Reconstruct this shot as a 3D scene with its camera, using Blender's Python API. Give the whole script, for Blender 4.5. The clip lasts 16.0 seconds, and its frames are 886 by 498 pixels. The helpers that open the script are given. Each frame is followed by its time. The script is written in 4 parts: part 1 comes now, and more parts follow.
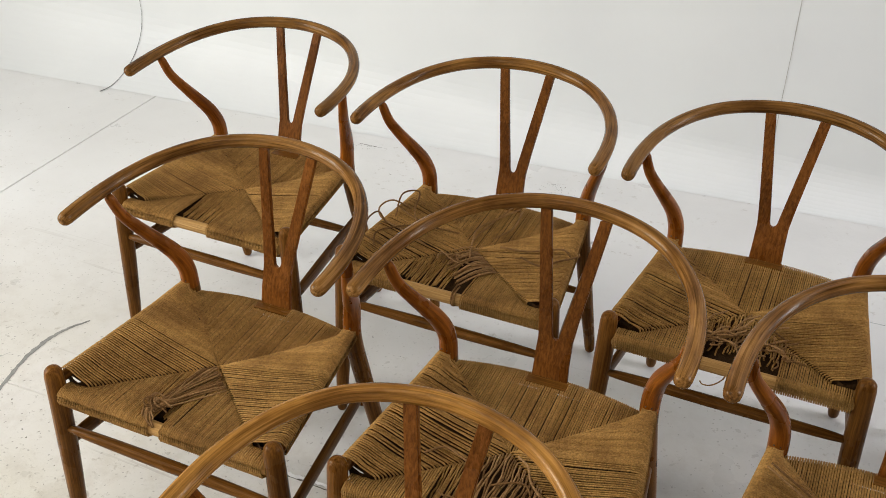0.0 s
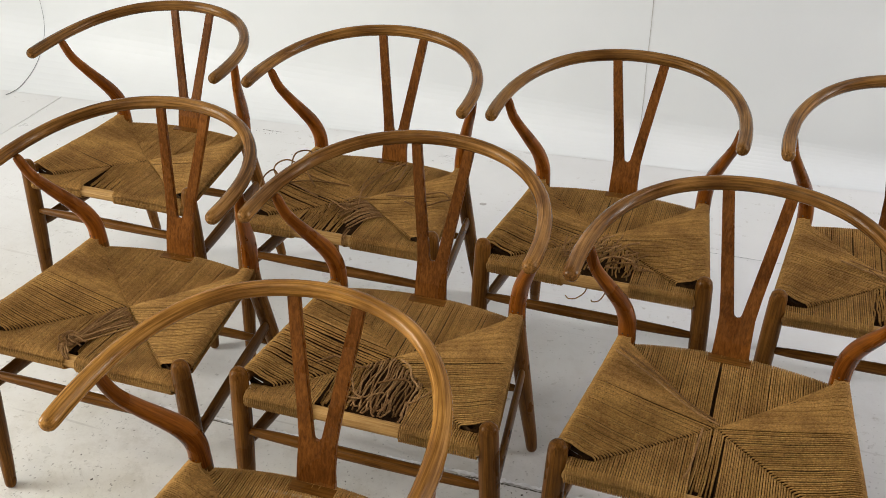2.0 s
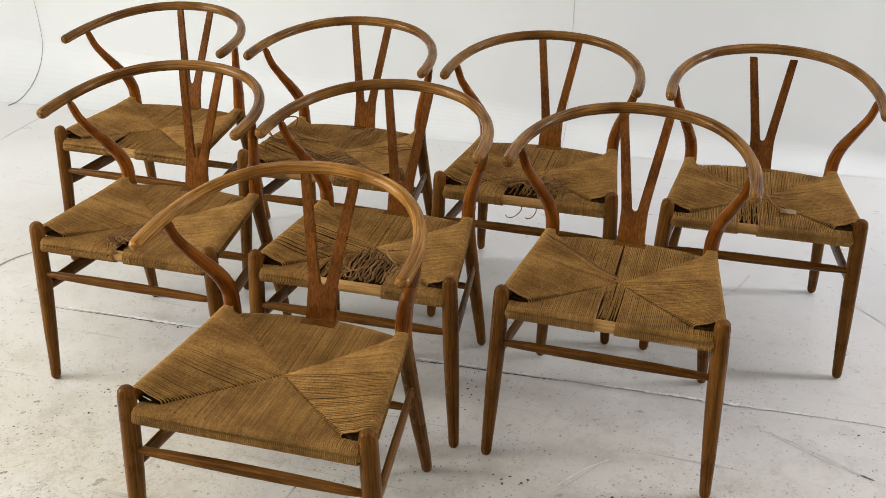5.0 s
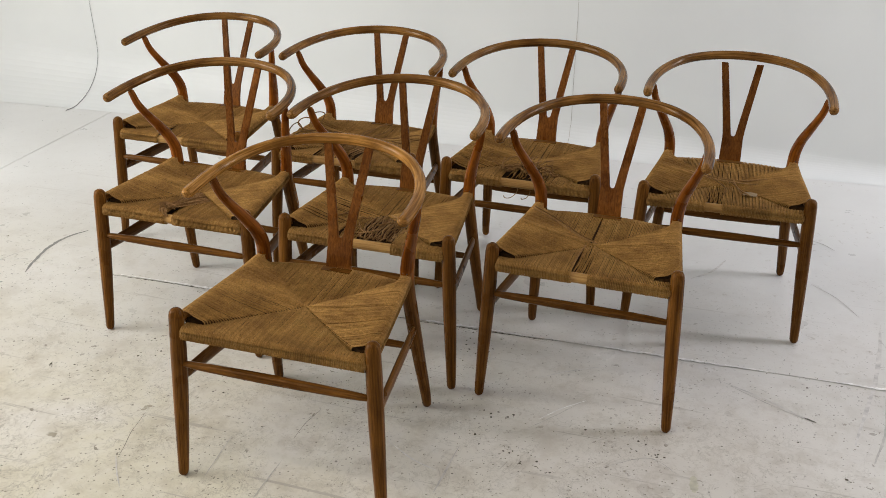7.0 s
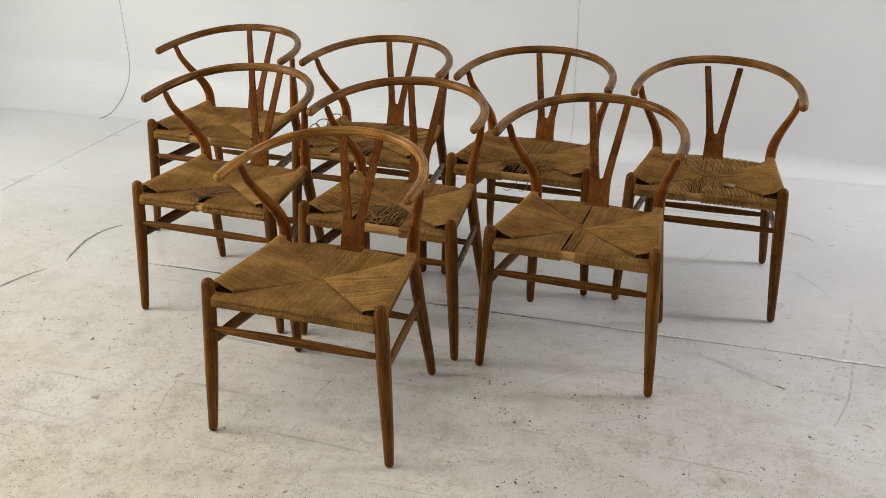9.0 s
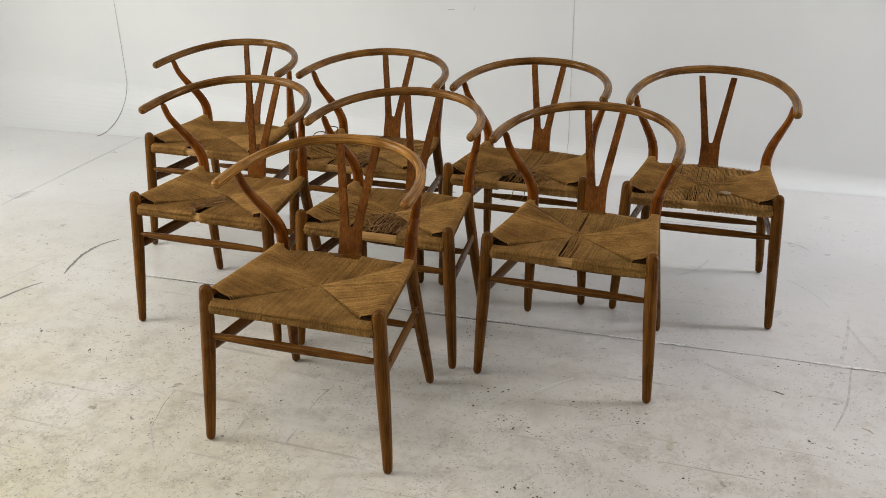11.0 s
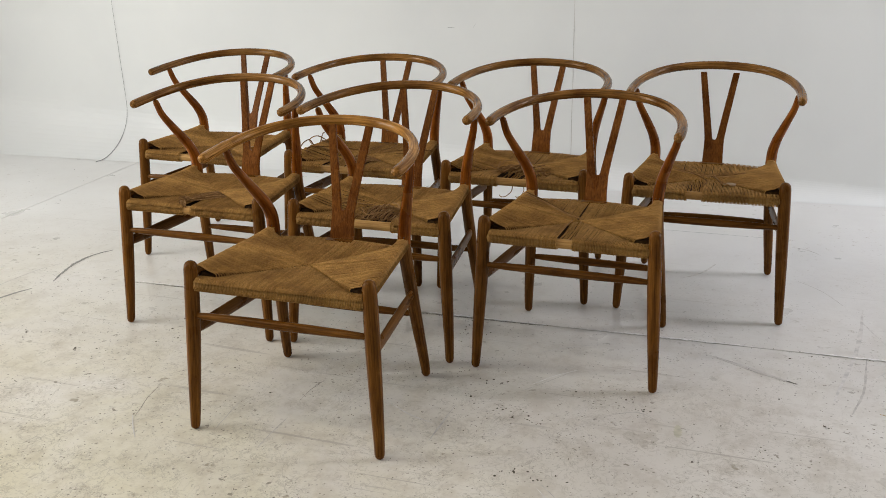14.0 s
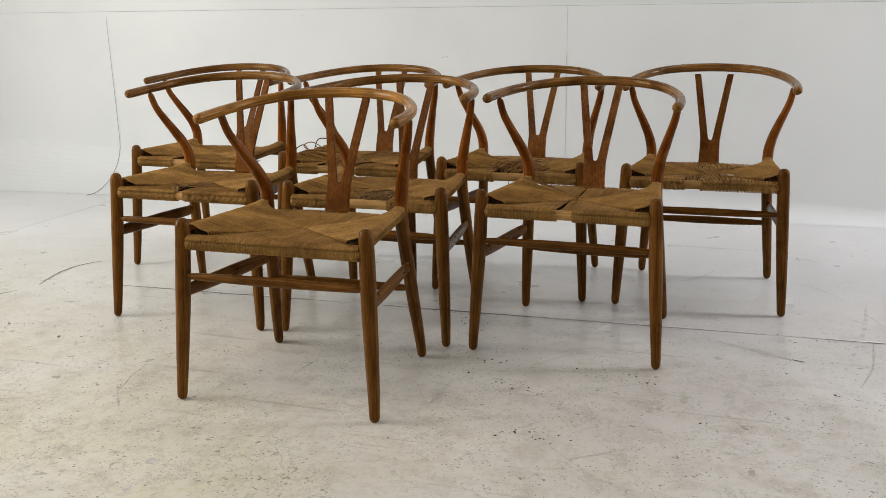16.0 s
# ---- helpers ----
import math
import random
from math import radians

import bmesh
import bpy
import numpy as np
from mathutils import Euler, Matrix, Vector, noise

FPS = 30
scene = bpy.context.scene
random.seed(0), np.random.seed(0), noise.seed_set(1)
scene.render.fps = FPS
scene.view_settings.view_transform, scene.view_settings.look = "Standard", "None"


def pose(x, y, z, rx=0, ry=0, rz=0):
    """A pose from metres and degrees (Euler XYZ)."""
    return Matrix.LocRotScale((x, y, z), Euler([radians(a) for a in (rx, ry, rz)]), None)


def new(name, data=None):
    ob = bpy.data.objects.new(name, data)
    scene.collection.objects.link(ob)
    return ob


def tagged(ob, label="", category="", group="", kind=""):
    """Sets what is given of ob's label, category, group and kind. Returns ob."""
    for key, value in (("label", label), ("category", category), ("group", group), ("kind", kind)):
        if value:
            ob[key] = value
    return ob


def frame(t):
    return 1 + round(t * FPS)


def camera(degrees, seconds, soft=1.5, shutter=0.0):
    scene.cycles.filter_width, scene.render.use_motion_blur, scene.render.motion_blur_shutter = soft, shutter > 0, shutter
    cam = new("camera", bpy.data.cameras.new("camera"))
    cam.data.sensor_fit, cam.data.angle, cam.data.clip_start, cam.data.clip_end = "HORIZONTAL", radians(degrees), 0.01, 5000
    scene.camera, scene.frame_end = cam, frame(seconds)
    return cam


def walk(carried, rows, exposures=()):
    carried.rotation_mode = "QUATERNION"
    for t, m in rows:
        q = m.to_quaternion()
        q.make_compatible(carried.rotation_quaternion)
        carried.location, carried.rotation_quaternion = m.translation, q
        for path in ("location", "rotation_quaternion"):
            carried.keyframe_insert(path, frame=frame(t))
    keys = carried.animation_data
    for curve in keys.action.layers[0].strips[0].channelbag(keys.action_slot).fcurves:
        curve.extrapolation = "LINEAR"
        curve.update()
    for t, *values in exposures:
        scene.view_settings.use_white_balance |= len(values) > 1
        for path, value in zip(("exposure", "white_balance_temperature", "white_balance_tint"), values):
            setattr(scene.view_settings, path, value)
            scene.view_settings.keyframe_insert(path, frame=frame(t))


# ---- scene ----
cam = camera(49.10, 16.0, soft=0.5)
# seconds, place in metres, turn in degrees
ROWS = [
    (0.0, 0.0270, 0.0434, 1.6601, 56.051, 0.539, 0.163),
    (0.5, 0.0534, -0.0259, 1.6494, 56.541, 0.512, -0.200),
    (1.0, 0.0815, -0.1000, 1.6423, 56.862, 0.630, -1.138),
    (1.5, 0.1094, -0.1756, 1.6388, 56.987, 0.870, -2.828),
    (2.0, 0.1074, -0.2377, 1.6297, 57.138, 0.949, -5.258),
    (2.5, 0.0750, -0.3309, 1.6174, 57.280, 0.966, -7.536),
    (3.0, 0.0310, -0.4620, 1.6093, 57.699, 0.974, -9.129),
    (3.5, -0.0052, -0.5743, 1.6107, 58.415, 0.742, -9.741),
    (4.0, -0.0092, -0.6787, 1.5975, 59.378, 0.313, -9.446),
    (6.5, -0.0444, -1.2480, 1.5966, 63.313, -0.160, -7.411),
    (7.0, -0.0092, -1.3507, 1.6053, 63.556, -0.161, -6.601),
    (7.5, 0.0412, -1.4700, 1.6110, 63.784, -0.132, -5.922),
    (8.0, 0.0486, -1.5499, 1.6154, 64.123, 0.036, -5.525),
    (8.5, 0.0311, -1.6018, 1.6234, 64.431, 0.230, -5.397),
    (9.0, 0.0025, -1.6617, 1.6328, 64.723, 0.327, -5.609),
    (11.5, -0.0031, -1.6989, 1.5562, 66.755, 0.592, -5.943),
    (12.0, 0.0024, -1.7199, 1.5134, 67.492, 0.763, -5.860),
    (12.5, -0.0020, -1.7358, 1.4681, 68.277, 0.913, -5.897),
    (13.0, -0.0111, -1.7500, 1.4312, 68.931, 1.056, -5.777),
    (13.5, -0.0054, -1.7293, 1.3824, 69.464, 1.138, -5.711),
    (14.0, 0.0317, -1.6934, 1.3234, 70.235, 1.056, -5.569),
    (14.5, 0.0520, -1.6931, 1.2440, 71.229, 0.917, -5.601),
    (15.0, 0.0391, -1.7103, 1.1568, 72.630, 0.848, -5.674),
    (15.5, 0.0206, -1.7287, 1.0668, 74.247, 0.779, -5.880),
    (16.0, -0.0025, -1.7420, 0.9678, 76.104, 0.716, -6.165),
]
walk(cam, [(t, pose(*m)) for t, *m in ROWS], exposures=[(0.0, -0.46), (4.0, -0.37), (8.0, -0.67), (16.0, -0.70)])

# ---------------------------------------------------------------- light
TURN = -24.2  # the room's walls and the chairs stand turned by this
ROOM = pose(0, 0, 0, 0, 0, TURN)

world = bpy.data.worlds.new("world")
scene.world = world
world.use_nodes = True
sky = world.node_tree.nodes.new("ShaderNodeTexSky")
sky.sky_type, sky.sun_disc = "NISHITA", False
sky.sun_elevation, sky.sun_rotation = radians(40), radians(-120)
world.node_tree.nodes["Background"].inputs[1].default_value = 0.1
world.node_tree.links.new(sky.outputs[0], world.node_tree.nodes["Background"].inputs[0])


def area_light(name, m, sx, sy, watts, colour):
    data = bpy.data.lights.new(name, "AREA")
    data.shape, data.size, data.size_y, data.energy, data.color = "RECTANGLE", sx, sy, watts, colour
    ob = new(name, data)
    ob.matrix_world = ROOM @ m
    return ob


# the daylight of the window bank, and ceiling strips assumed out of view
area_light("window_light", pose(-4.56, -0.4, 2.0, 0, -86, 0), 2.1, 2.2, 300, (0.98, 0.98, 0.955))
area_light("window_light_east", pose(4.56, 2.5, 2.0, 0, 86, 0), 2.1, 0.7, 150, (0.93, 0.93, 1.0))
for v in (-2.1, -0.6):
    area_light("ceiling_light_front", pose(-1.9, v, 3.3), 3.2, 0.35, 54, (1.0, 0.92, 0.80))
# fill lamp added out of view to brighten the right of the wall
area_light("wall_fill_light", pose(2.4, 2.2, 3.3), 3.2, 0.35, 45, (0.94, 0.93, 1.0))


# ---------------------------------------------------------------- materials
def material(name):
    m = bpy.data.materials.new(name)
    m.use_nodes = True
    return m, m.node_tree.nodes, m.node_tree.links, m.node_tree.nodes["Principled BSDF"]


def node(nodes, kind, **inputs):
    n = nodes.new(kind)
    for k, v in inputs.items():
        n.inputs[k.replace("_", " ")].default_value = v
    return n


def ramp(nodes, stops):
    n = nodes.new("ShaderNodeValToRGB")
    e = n.color_ramp.elements
    while len(e) < len(stops):
        e.new(0.5)
    for el, (at, c) in zip(e, stops):
        el.position, el.color = at, (*c, 1) if len(c) == 3 else c
    return n


def mix(nodes, links, kind, fac, a, b):
    n = nodes.new("ShaderNodeMix")
    n.data_type, n.blend_type = "RGBA", kind
    for sock, v in ((n.inputs[0], fac), (n.inputs[6], a), (n.inputs[7], b)):
        if isinstance(v, (int, float)):
            sock.default_value = v
        elif isinstance(v, tuple):
            sock.default_value = (*v, 1)
        else:
            links.new(v, sock)
    return n.outputs[2]


def grain_vector(nodes, links, scale):
    """The grain attribute (length along the part, offsets across it), moved by each object's random number."""
    at = nodes.new("ShaderNodeAttribute")
    at.attribute_name = "grain"
    info = nodes.new("ShaderNodeObjectInfo")
    off = node(nodes, "ShaderNodeVectorMath")
    off.operation = "MULTIPLY_ADD"
    links.new(info.outputs["Random"], off.inputs[0])
    off.inputs[1].default_value = (37.0, 3.0, 5.0)
    links.new(at.outputs["Vector"], off.inputs[2])
    mul = node(nodes, "ShaderNodeVectorMath")
    mul.operation = "MULTIPLY"
    links.new(off.outputs[0], mul.inputs[0])
    mul.inputs[1].default_value = scale
    return mul.outputs[0], info.outputs["Random"]


def wood(name, dark, mid, light, rough=0.42, gloss=0.22, patchy=0.4, spread=0.26):
    m, nodes, links, bsdf = material(name)
    fine, rnd = grain_vector(nodes, links, (26, 750, 750))
    broad, _ = grain_vector(nodes, links, (7, 240, 240))
    blot, _ = grain_vector(nodes, links, (9, 16, 16))
    n1 = node(nodes, "ShaderNodeTexNoise", Scale=1.0, Detail=5.0, Roughness=0.65)
    n2 = node(nodes, "ShaderNodeTexNoise", Scale=1.0, Detail=4.0, Distortion=0.5)
    n3 = node(nodes, "ShaderNodeTexNoise", Scale=1.0, Detail=4.0)
    for n, v in ((n1, fine), (n2, broad), (n3, blot)):
        links.new(v, n.inputs["Vector"])
    base = ramp(nodes, [(0.5 - spread, dark), (0.5, mid), (0.5 + spread, light)])
    links.new(n2.outputs[0], base.inputs[0])
    pores = ramp(nodes, [(0.36, (0.42, 0.38, 0.34)), (0.52, (1, 1, 1))])
    links.new(n1.outputs[0], pores.inputs[0])
    col = mix(nodes, links, "MULTIPLY", 0.5, base.outputs[0], pores.outputs[0])
    wear = ramp(nodes, [(0.38, (0.58, 0.50, 0.44)), (0.60, (1.15, 1.13, 1.08))])
    links.new(n3.outputs[0], wear.inputs[0])
    col = mix(nodes, links, "MULTIPLY", patchy, col, wear.outputs[0])
    tone = node(nodes, "ShaderNodeMapRange")
    links.new(rnd, tone.inputs[0])
    tone.inputs[3].default_value, tone.inputs[4].default_value = 0.85, 1.15
    hsv = node(nodes, "ShaderNodeHueSaturation")
    links.new(tone.outputs[0], hsv.inputs["Value"])
    links.new(col, hsv.inputs["Color"])
    links.new(hsv.outputs[0], bsdf.inputs["Base Color"])
    r = node(nodes, "ShaderNodeMapRange")
    links.new(n3.outputs[0], r.inputs[0])
    r.inputs[3].default_value, r.inputs[4].default_value = rough - 0.12, rough + 0.14
    links.new(r.outputs[0], bsdf.inputs["Roughness"])
    bsdf.inputs["Specular IOR Level"].default_value = gloss
    bsdf.inputs["Specular Tint"].default_value = (1.0, 0.87, 0.70, 1)
    bump = node(nodes, "ShaderNodeBump", Strength=0.25, Distance=0.0006)
    links.new(n1.outputs[0], bump.inputs["Height"])
    links.new(bump.outputs[0], bsdf.inputs["Normal"])
    return m


OAK_RAIL = wood("oak_rail", (0.078, 0.035, 0.0076), (0.182, 0.086, 0.0215), (0.30, 0.151, 0.0450), 0.20, 0.16, 0.9, 0.21)
OAK_GOLD = wood("oak_golden", (0.125, 0.055, 0.0110), (0.275, 0.130, 0.0280), (0.44, 0.224, 0.0580), 0.20, 0.18, 0.8, 0.21)
OAK_RED = wood("oak_red_brown", (0.1000, 0.0290, 0.0032), (0.210, 0.0640, 0.0076), (0.320, 0.1060, 0.0155), 0.27, 0.13, 0.8)
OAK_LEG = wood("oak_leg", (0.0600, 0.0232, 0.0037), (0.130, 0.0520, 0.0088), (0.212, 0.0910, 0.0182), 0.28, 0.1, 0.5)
OAK_SPLAT = wood("oak_splat", (0.0900, 0.0300, 0.0052), (0.172, 0.0600, 0.0108), (0.260, 0.0980, 0.0215), 0.28, 0.13, 0.7)
OAK_RAW = wood("oak_raw_rail", (0.30, 0.16, 0.045), (0.42, 0.24, 0.08), (0.52, 0.32, 0.12), 0.55)


def cord_material(name, dark, mid, light):
    m, nodes, links, bsdf = material(name)
    at = nodes.new("ShaderNodeAttribute")
    at.attribute_name = "grain"
    geo = nodes.new("ShaderNodeNewGeometry")
    tc = nodes.new("ShaderNodeTexCoord")
    tone = ramp(nodes, [(0.0, dark), (0.5, mid), (1.0, light)])
    links.new(geo.outputs["Random Per Island"], tone.inputs[0])
    big = node(nodes, "ShaderNodeTexNoise", Scale=11.0, Detail=7.0, Roughness=0.65)
    links.new(tc.outputs["Object"], big.inputs["Vector"])
    stain = ramp(nodes, [(0.36, (0.55, 0.49, 0.44)), (0.60, (1.12, 1.1, 1.05))])
    links.new(big.outputs[0], stain.inputs[0])
    col = mix(nodes, links, "MULTIPLY", 0.75, tone.outputs[0], stain.outputs[0])
    fib = node(nodes, "ShaderNodeTexNoise", Scale=230.0, Detail=4.0, Roughness=0.75)
    links.new(tc.outputs["Object"], fib.inputs["Vector"])
    fibre = ramp(nodes, [(0.36, (0.52, 0.48, 0.42)), (0.60, (1.18, 1.18, 1.16))])
    links.new(fib.outputs[0], fibre.inputs[0])
    col = mix(nodes, links, "MULTIPLY", 0.8, col, fibre.outputs[0])
    # the twist of the paper cord: fine slanting ticks along the strand
    sep = nodes.new("ShaderNodeSeparateXYZ")
    links.new(at.outputs["Vector"], sep.inputs[0])
    ph = node(nodes, "ShaderNodeMath")
    ph.operation = "MULTIPLY_ADD"
    links.new(sep.outputs[0], ph.inputs[0])
    ph.inputs[1].default_value = 1250.0
    k = node(nodes, "ShaderNodeMath")
    k.operation = "MULTIPLY"
    links.new(sep.outputs[1], k.inputs[0])
    k.inputs[1].default_value = 900.0
    links.new(k.outputs[0], ph.inputs[2])
    own = node(nodes, "ShaderNodeMath")
    own.operation = "MULTIPLY_ADD"
    links.new(geo.outputs["Random Per Island"], own.inputs[0])
    own.inputs[1].default_value = 400.0
    links.new(ph.outputs[0], own.inputs[2])
    sn = node(nodes, "ShaderNodeMath")
    sn.operation = "SINE"
    links.new(own.outputs[0], sn.inputs[0])
    tick = node(nodes, "ShaderNodeMapRange")
    links.new(sn.outputs[0], tick.inputs[0])
    tick.inputs[1].default_value, tick.inputs[3].default_value, tick.inputs[4].default_value = -1.0, 0.93, 1.04
    col = mix(nodes, links, "MULTIPLY", 1.0, col, tick.outputs[0])
    links.new(col, bsdf.inputs["Base Color"])
    bsdf.inputs["Roughness"].default_value = 0.85
    bsdf.inputs["Specular IOR Level"].default_value = 0.1
    bump = node(nodes, "ShaderNodeBump", Strength=0.3, Distance=0.0005)
    rough_ = node(nodes, "ShaderNodeMath")
    rough_.operation = "ADD"
    links.new(sn.outputs[0], rough_.inputs[0])
    links.new(fib.outputs[0], rough_.inputs[1])
    links.new(rough_.outputs[0], bump.inputs["Height"])
    links.new(bump.outputs[0], bsdf.inputs["Normal"])
    return m


CORD = cord_material("paper_cord", (0.300, 0.165, 0.049), (0.340, 0.190, 0.059), (0.380, 0.216, 0.071))
CORD_LOOSE = cord_material("paper_cord_loose", (0.16, 0.083, 0.030), (0.25, 0.138, 0.056), (0.34, 0.200, 0.090))
# dark colour that stands for the shade in the gaps between cords
CORD_GAP_SHADE = cord_material("cord_gap_shade", (0.036, 0.019, 0.007), (0.042, 0.022, 0.008), (0.05, 0.027, 0.010))


def floor_paint(name):
    m, nodes, links, bsdf = material(name)
    tc = nodes.new("ShaderNodeTexCoord")
    co = tc.outputs["Object"]

    def noise_at(scale, detail, rough=0.55, dist=0.0):
        n = node(nodes, "ShaderNodeTexNoise", Scale=scale, Detail=detail, Roughness=rough, Distortion=dist)
        links.new(co, n.inputs["Vector"])
        return n.outputs[0]

    # darker front, whiter back: worn paint, with part of the light's falloff in it
    old = ramp(nodes, [(0.35, (0.56, 0.530, 0.492)), (0.62, (0.685, 0.660, 0.626))])
    fresh = ramp(nodes, [(0.35, (0.67, 0.665, 0.65)), (0.62, (0.75, 0.75, 0.74))])
    for rr in (old, fresh):
        links.new(noise_at(0.8, 5, 0.6, 0.4), rr.inputs[0])
    # warm grimy front-left tint; part of it is the light's warmth put into colour
    sep = nodes.new("ShaderNodeSeparateXYZ")
    links.new(co, sep.inputs[0])
    front_mask = node(nodes, "ShaderNodeMapRange")
    front_mask.inputs[1].default_value, front_mask.inputs[2].default_value = 1.9, -0.4
    links.new(sep.outputs[1], front_mask.inputs[0])
    side = node(nodes, "ShaderNodeMapRange")
    side.inputs[1].default_value, side.inputs[2].default_value, side.inputs[4].default_value = 0.7, -0.4, 1.0
    side.inputs[3].default_value = 0.25
    links.new(sep.outputs[0], side.inputs[0])
    front_left_mask = node(nodes, "ShaderNodeMath")
    front_left_mask.operation = "MULTIPLY"
    links.new(front_mask.outputs[0], front_left_mask.inputs[0])
    links.new(side.outputs[0], front_left_mask.inputs[1])
    wob = node(nodes, "ShaderNodeMath")
    wob.operation = "MULTIPLY_ADD"
    links.new(noise_at(1.7, 4), wob.inputs[0])
    wob.inputs[1].default_value = 1.2
    links.new(sep.outputs[1], wob.inputs[2])
    age = node(nodes, "ShaderNodeMapRange")
    age.inputs[1].default_value, age.inputs[2].default_value = 2.9, 1.3
    links.new(wob.outputs[0], age.inputs[0])
    worn = node(nodes, "ShaderNodeMapRange")
    worn.inputs[1].default_value, worn.inputs[2].default_value = 2.0, 1.0
    links.new(wob.outputs[0], worn.inputs[0])
    base = mix(nodes, links, "MIX", age.outputs[0], fresh.outputs[0], old.outputs[0])
    grime_and_light = ramp(nodes, [(0.30, (0, 0, 0)), (0.62, (1, 1, 1))])
    links.new(noise_at(2.3, 8, 0.68, 0.6), grime_and_light.inputs[0])
    g = node(nodes, "ShaderNodeMath")
    g.operation = "MULTIPLY"
    links.new(grime_and_light.outputs[0], g.inputs[0])
    links.new(front_left_mask.outputs[0], g.inputs[1])
    col = mix(nodes, links, "MIX", g.outputs[0], base, (0.58, 0.54, 0.40))
    fine = ramp(nodes, [(0.58, (1, 1, 1)), (0.70, (0.62, 0.58, 0.52))])
    links.new(noise_at(38, 6, 0.7), fine.inputs[0])
    f2 = ramp(nodes, [(0.47, (0, 0, 0)), (0.6, (1, 1, 1))])
    links.new(noise_at(3.1, 5), f2.inputs[0])
    col = mix(nodes, links, "MULTIPLY", f2.outputs[0], col, fine.outputs[0])
    # specks, pits and wandering hairline cracks in the paint
    for sc, th, colr, gate in ((60, 0.17, (0.17, 0.15, 0.12), (0.38, 0.56)), (22, 0.075, (0.12, 0.105, 0.09), (0.36, 0.55))):
        vo = node(nodes, "ShaderNodeTexVoronoi", Scale=float(sc), Randomness=1.0)
        warp = mix(nodes, links, "MIX", 0.012, co, noise_at(sc * 1.3, 2))
        links.new(warp, vo.inputs["Vector"])
        dot = ramp(nodes, [(th * 0.6, (1, 1, 1)), (th, (0, 0, 0))])
        links.new(vo.outputs["Distance"], dot.inputs[0])
        gt = ramp(nodes, [(gate[0], (0, 0, 0)), (gate[1], (1, 1, 1))])
        links.new(noise_at(1.9 + sc * 0.03, 5, 0.65), gt.inputs[0])
        f = node(nodes, "ShaderNodeMath")
        f.operation = "MULTIPLY"
        links.new(dot.outputs[0], f.inputs[0])
        links.new(gt.outputs[0], f.inputs[1])
        fa = node(nodes, "ShaderNodeMath")
        fa.operation = "MULTIPLY"
        links.new(f.outputs[0], fa.inputs[0])
        links.new(age.outputs[0], fa.inputs[1])
        col = mix(nodes, links, "MIX", fa.outputs[0], col, colr)
    for sc, lo, colr in ((42, 0.655, (0.20, 0.175, 0.135)), (16, 0.685, (0.30, 0.265, 0.20)), (90, 0.66, (0.16, 0.14, 0.11))):
        sp = ramp(nodes, [(lo, (0, 0, 0)), (lo + 0.025, (0.85, 0.85, 0.85))])
        links.new(noise_at(sc, 3, 0.55, 0.3), sp.inputs[0])
        gt = ramp(nodes, [(0.47, (0, 0, 0)), (0.56, (1, 1, 1))])
        links.new(noise_at(2.7 + sc * 0.02, 6, 0.7), gt.inputs[0])
        f = node(nodes, "ShaderNodeMath")
        f.operation = "MULTIPLY"
        links.new(sp.outputs[0], f.inputs[0])
        links.new(gt.outputs[0], f.inputs[1])
        fa = node(nodes, "ShaderNodeMath")
        fa.operation = "MULTIPLY"
        links.new(f.outputs[0], fa.inputs[0])
        links.new(age.outputs[0], fa.inputs[1])
        col = mix(nodes, links, "MIX", fa.outputs[0], col, colr)
    for sc, w, k in ((2.6, 0.0022, 0.7), (7.0, 0.0045, 0.5), (17.0, 0.009, 0.5), (34.0, 0.014, 0.5)):
        ve = ramp(nodes, [(0.5 - 2 * w, (0, 0, 0)), (0.5, (1, 1, 1)), (0.5 + 2 * w, (0, 0, 0))])
        links.new(noise_at(sc, 7, 0.6, 0.8), ve.inputs[0])
        gt = ramp(nodes, [(0.46, (0, 0, 0)), (0.57, (k, k, k))])
        links.new(noise_at(1.3 + sc * 0.2, 4, 0.6), gt.inputs[0])
        f = node(nodes, "ShaderNodeMath")
        f.operation = "MULTIPLY"
        links.new(ve.outputs[0], f.inputs[0])
        links.new(gt.outputs[0], f.inputs[1])
        f2_ = node(nodes, "ShaderNodeMath")
        f2_.operation = "MULTIPLY"
        links.new(f.outputs[0], f2_.inputs[0])
        links.new(worn.outputs[0], f2_.inputs[1])
        col = mix(nodes, links, "MIX", f2_.outputs[0], col, (0.27, 0.245, 0.20))
    blotch = ramp(nodes, [(0.38, (0.88, 0.86, 0.83)), (0.52, (1.04, 1.04, 1.04))])
    links.new(noise_at(9.0, 9, 0.72), blotch.inputs[0])
    col = mix(nodes, links, "MULTIPLY", age.outputs[0], col, blotch.outputs[0])
    # hairline scratches, three directions
    for turn, seed in ((20, 1.0), (-50, 7.0), (75, 3.0)):
        mp = nodes.new("ShaderNodeMapping")
        mp.inputs["Rotation"].default_value = (0, 0, radians(turn))
        mp.inputs["Scale"].default_value = (1.4, 34, 1)
        mp.inputs["Location"].default_value = (seed, seed, 0)
        links.new(co, mp.inputs["Vector"])
        n = node(nodes, "ShaderNodeTexNoise", Scale=1.0, Detail=3.0, Distortion=0.5)
        links.new(mp.outputs[0], n.inputs["Vector"])
        line = ramp(nodes, [(0.695, (0, 0, 0)), (0.73, (0.6, 0.6, 0.6))])
        links.new(n.outputs[0], line.inputs[0])
        f = node(nodes, "ShaderNodeMath")
        f.operation = "MULTIPLY"
        links.new(line.outputs[0], f.inputs[0])
        links.new(age.outputs[0], f.inputs[1])
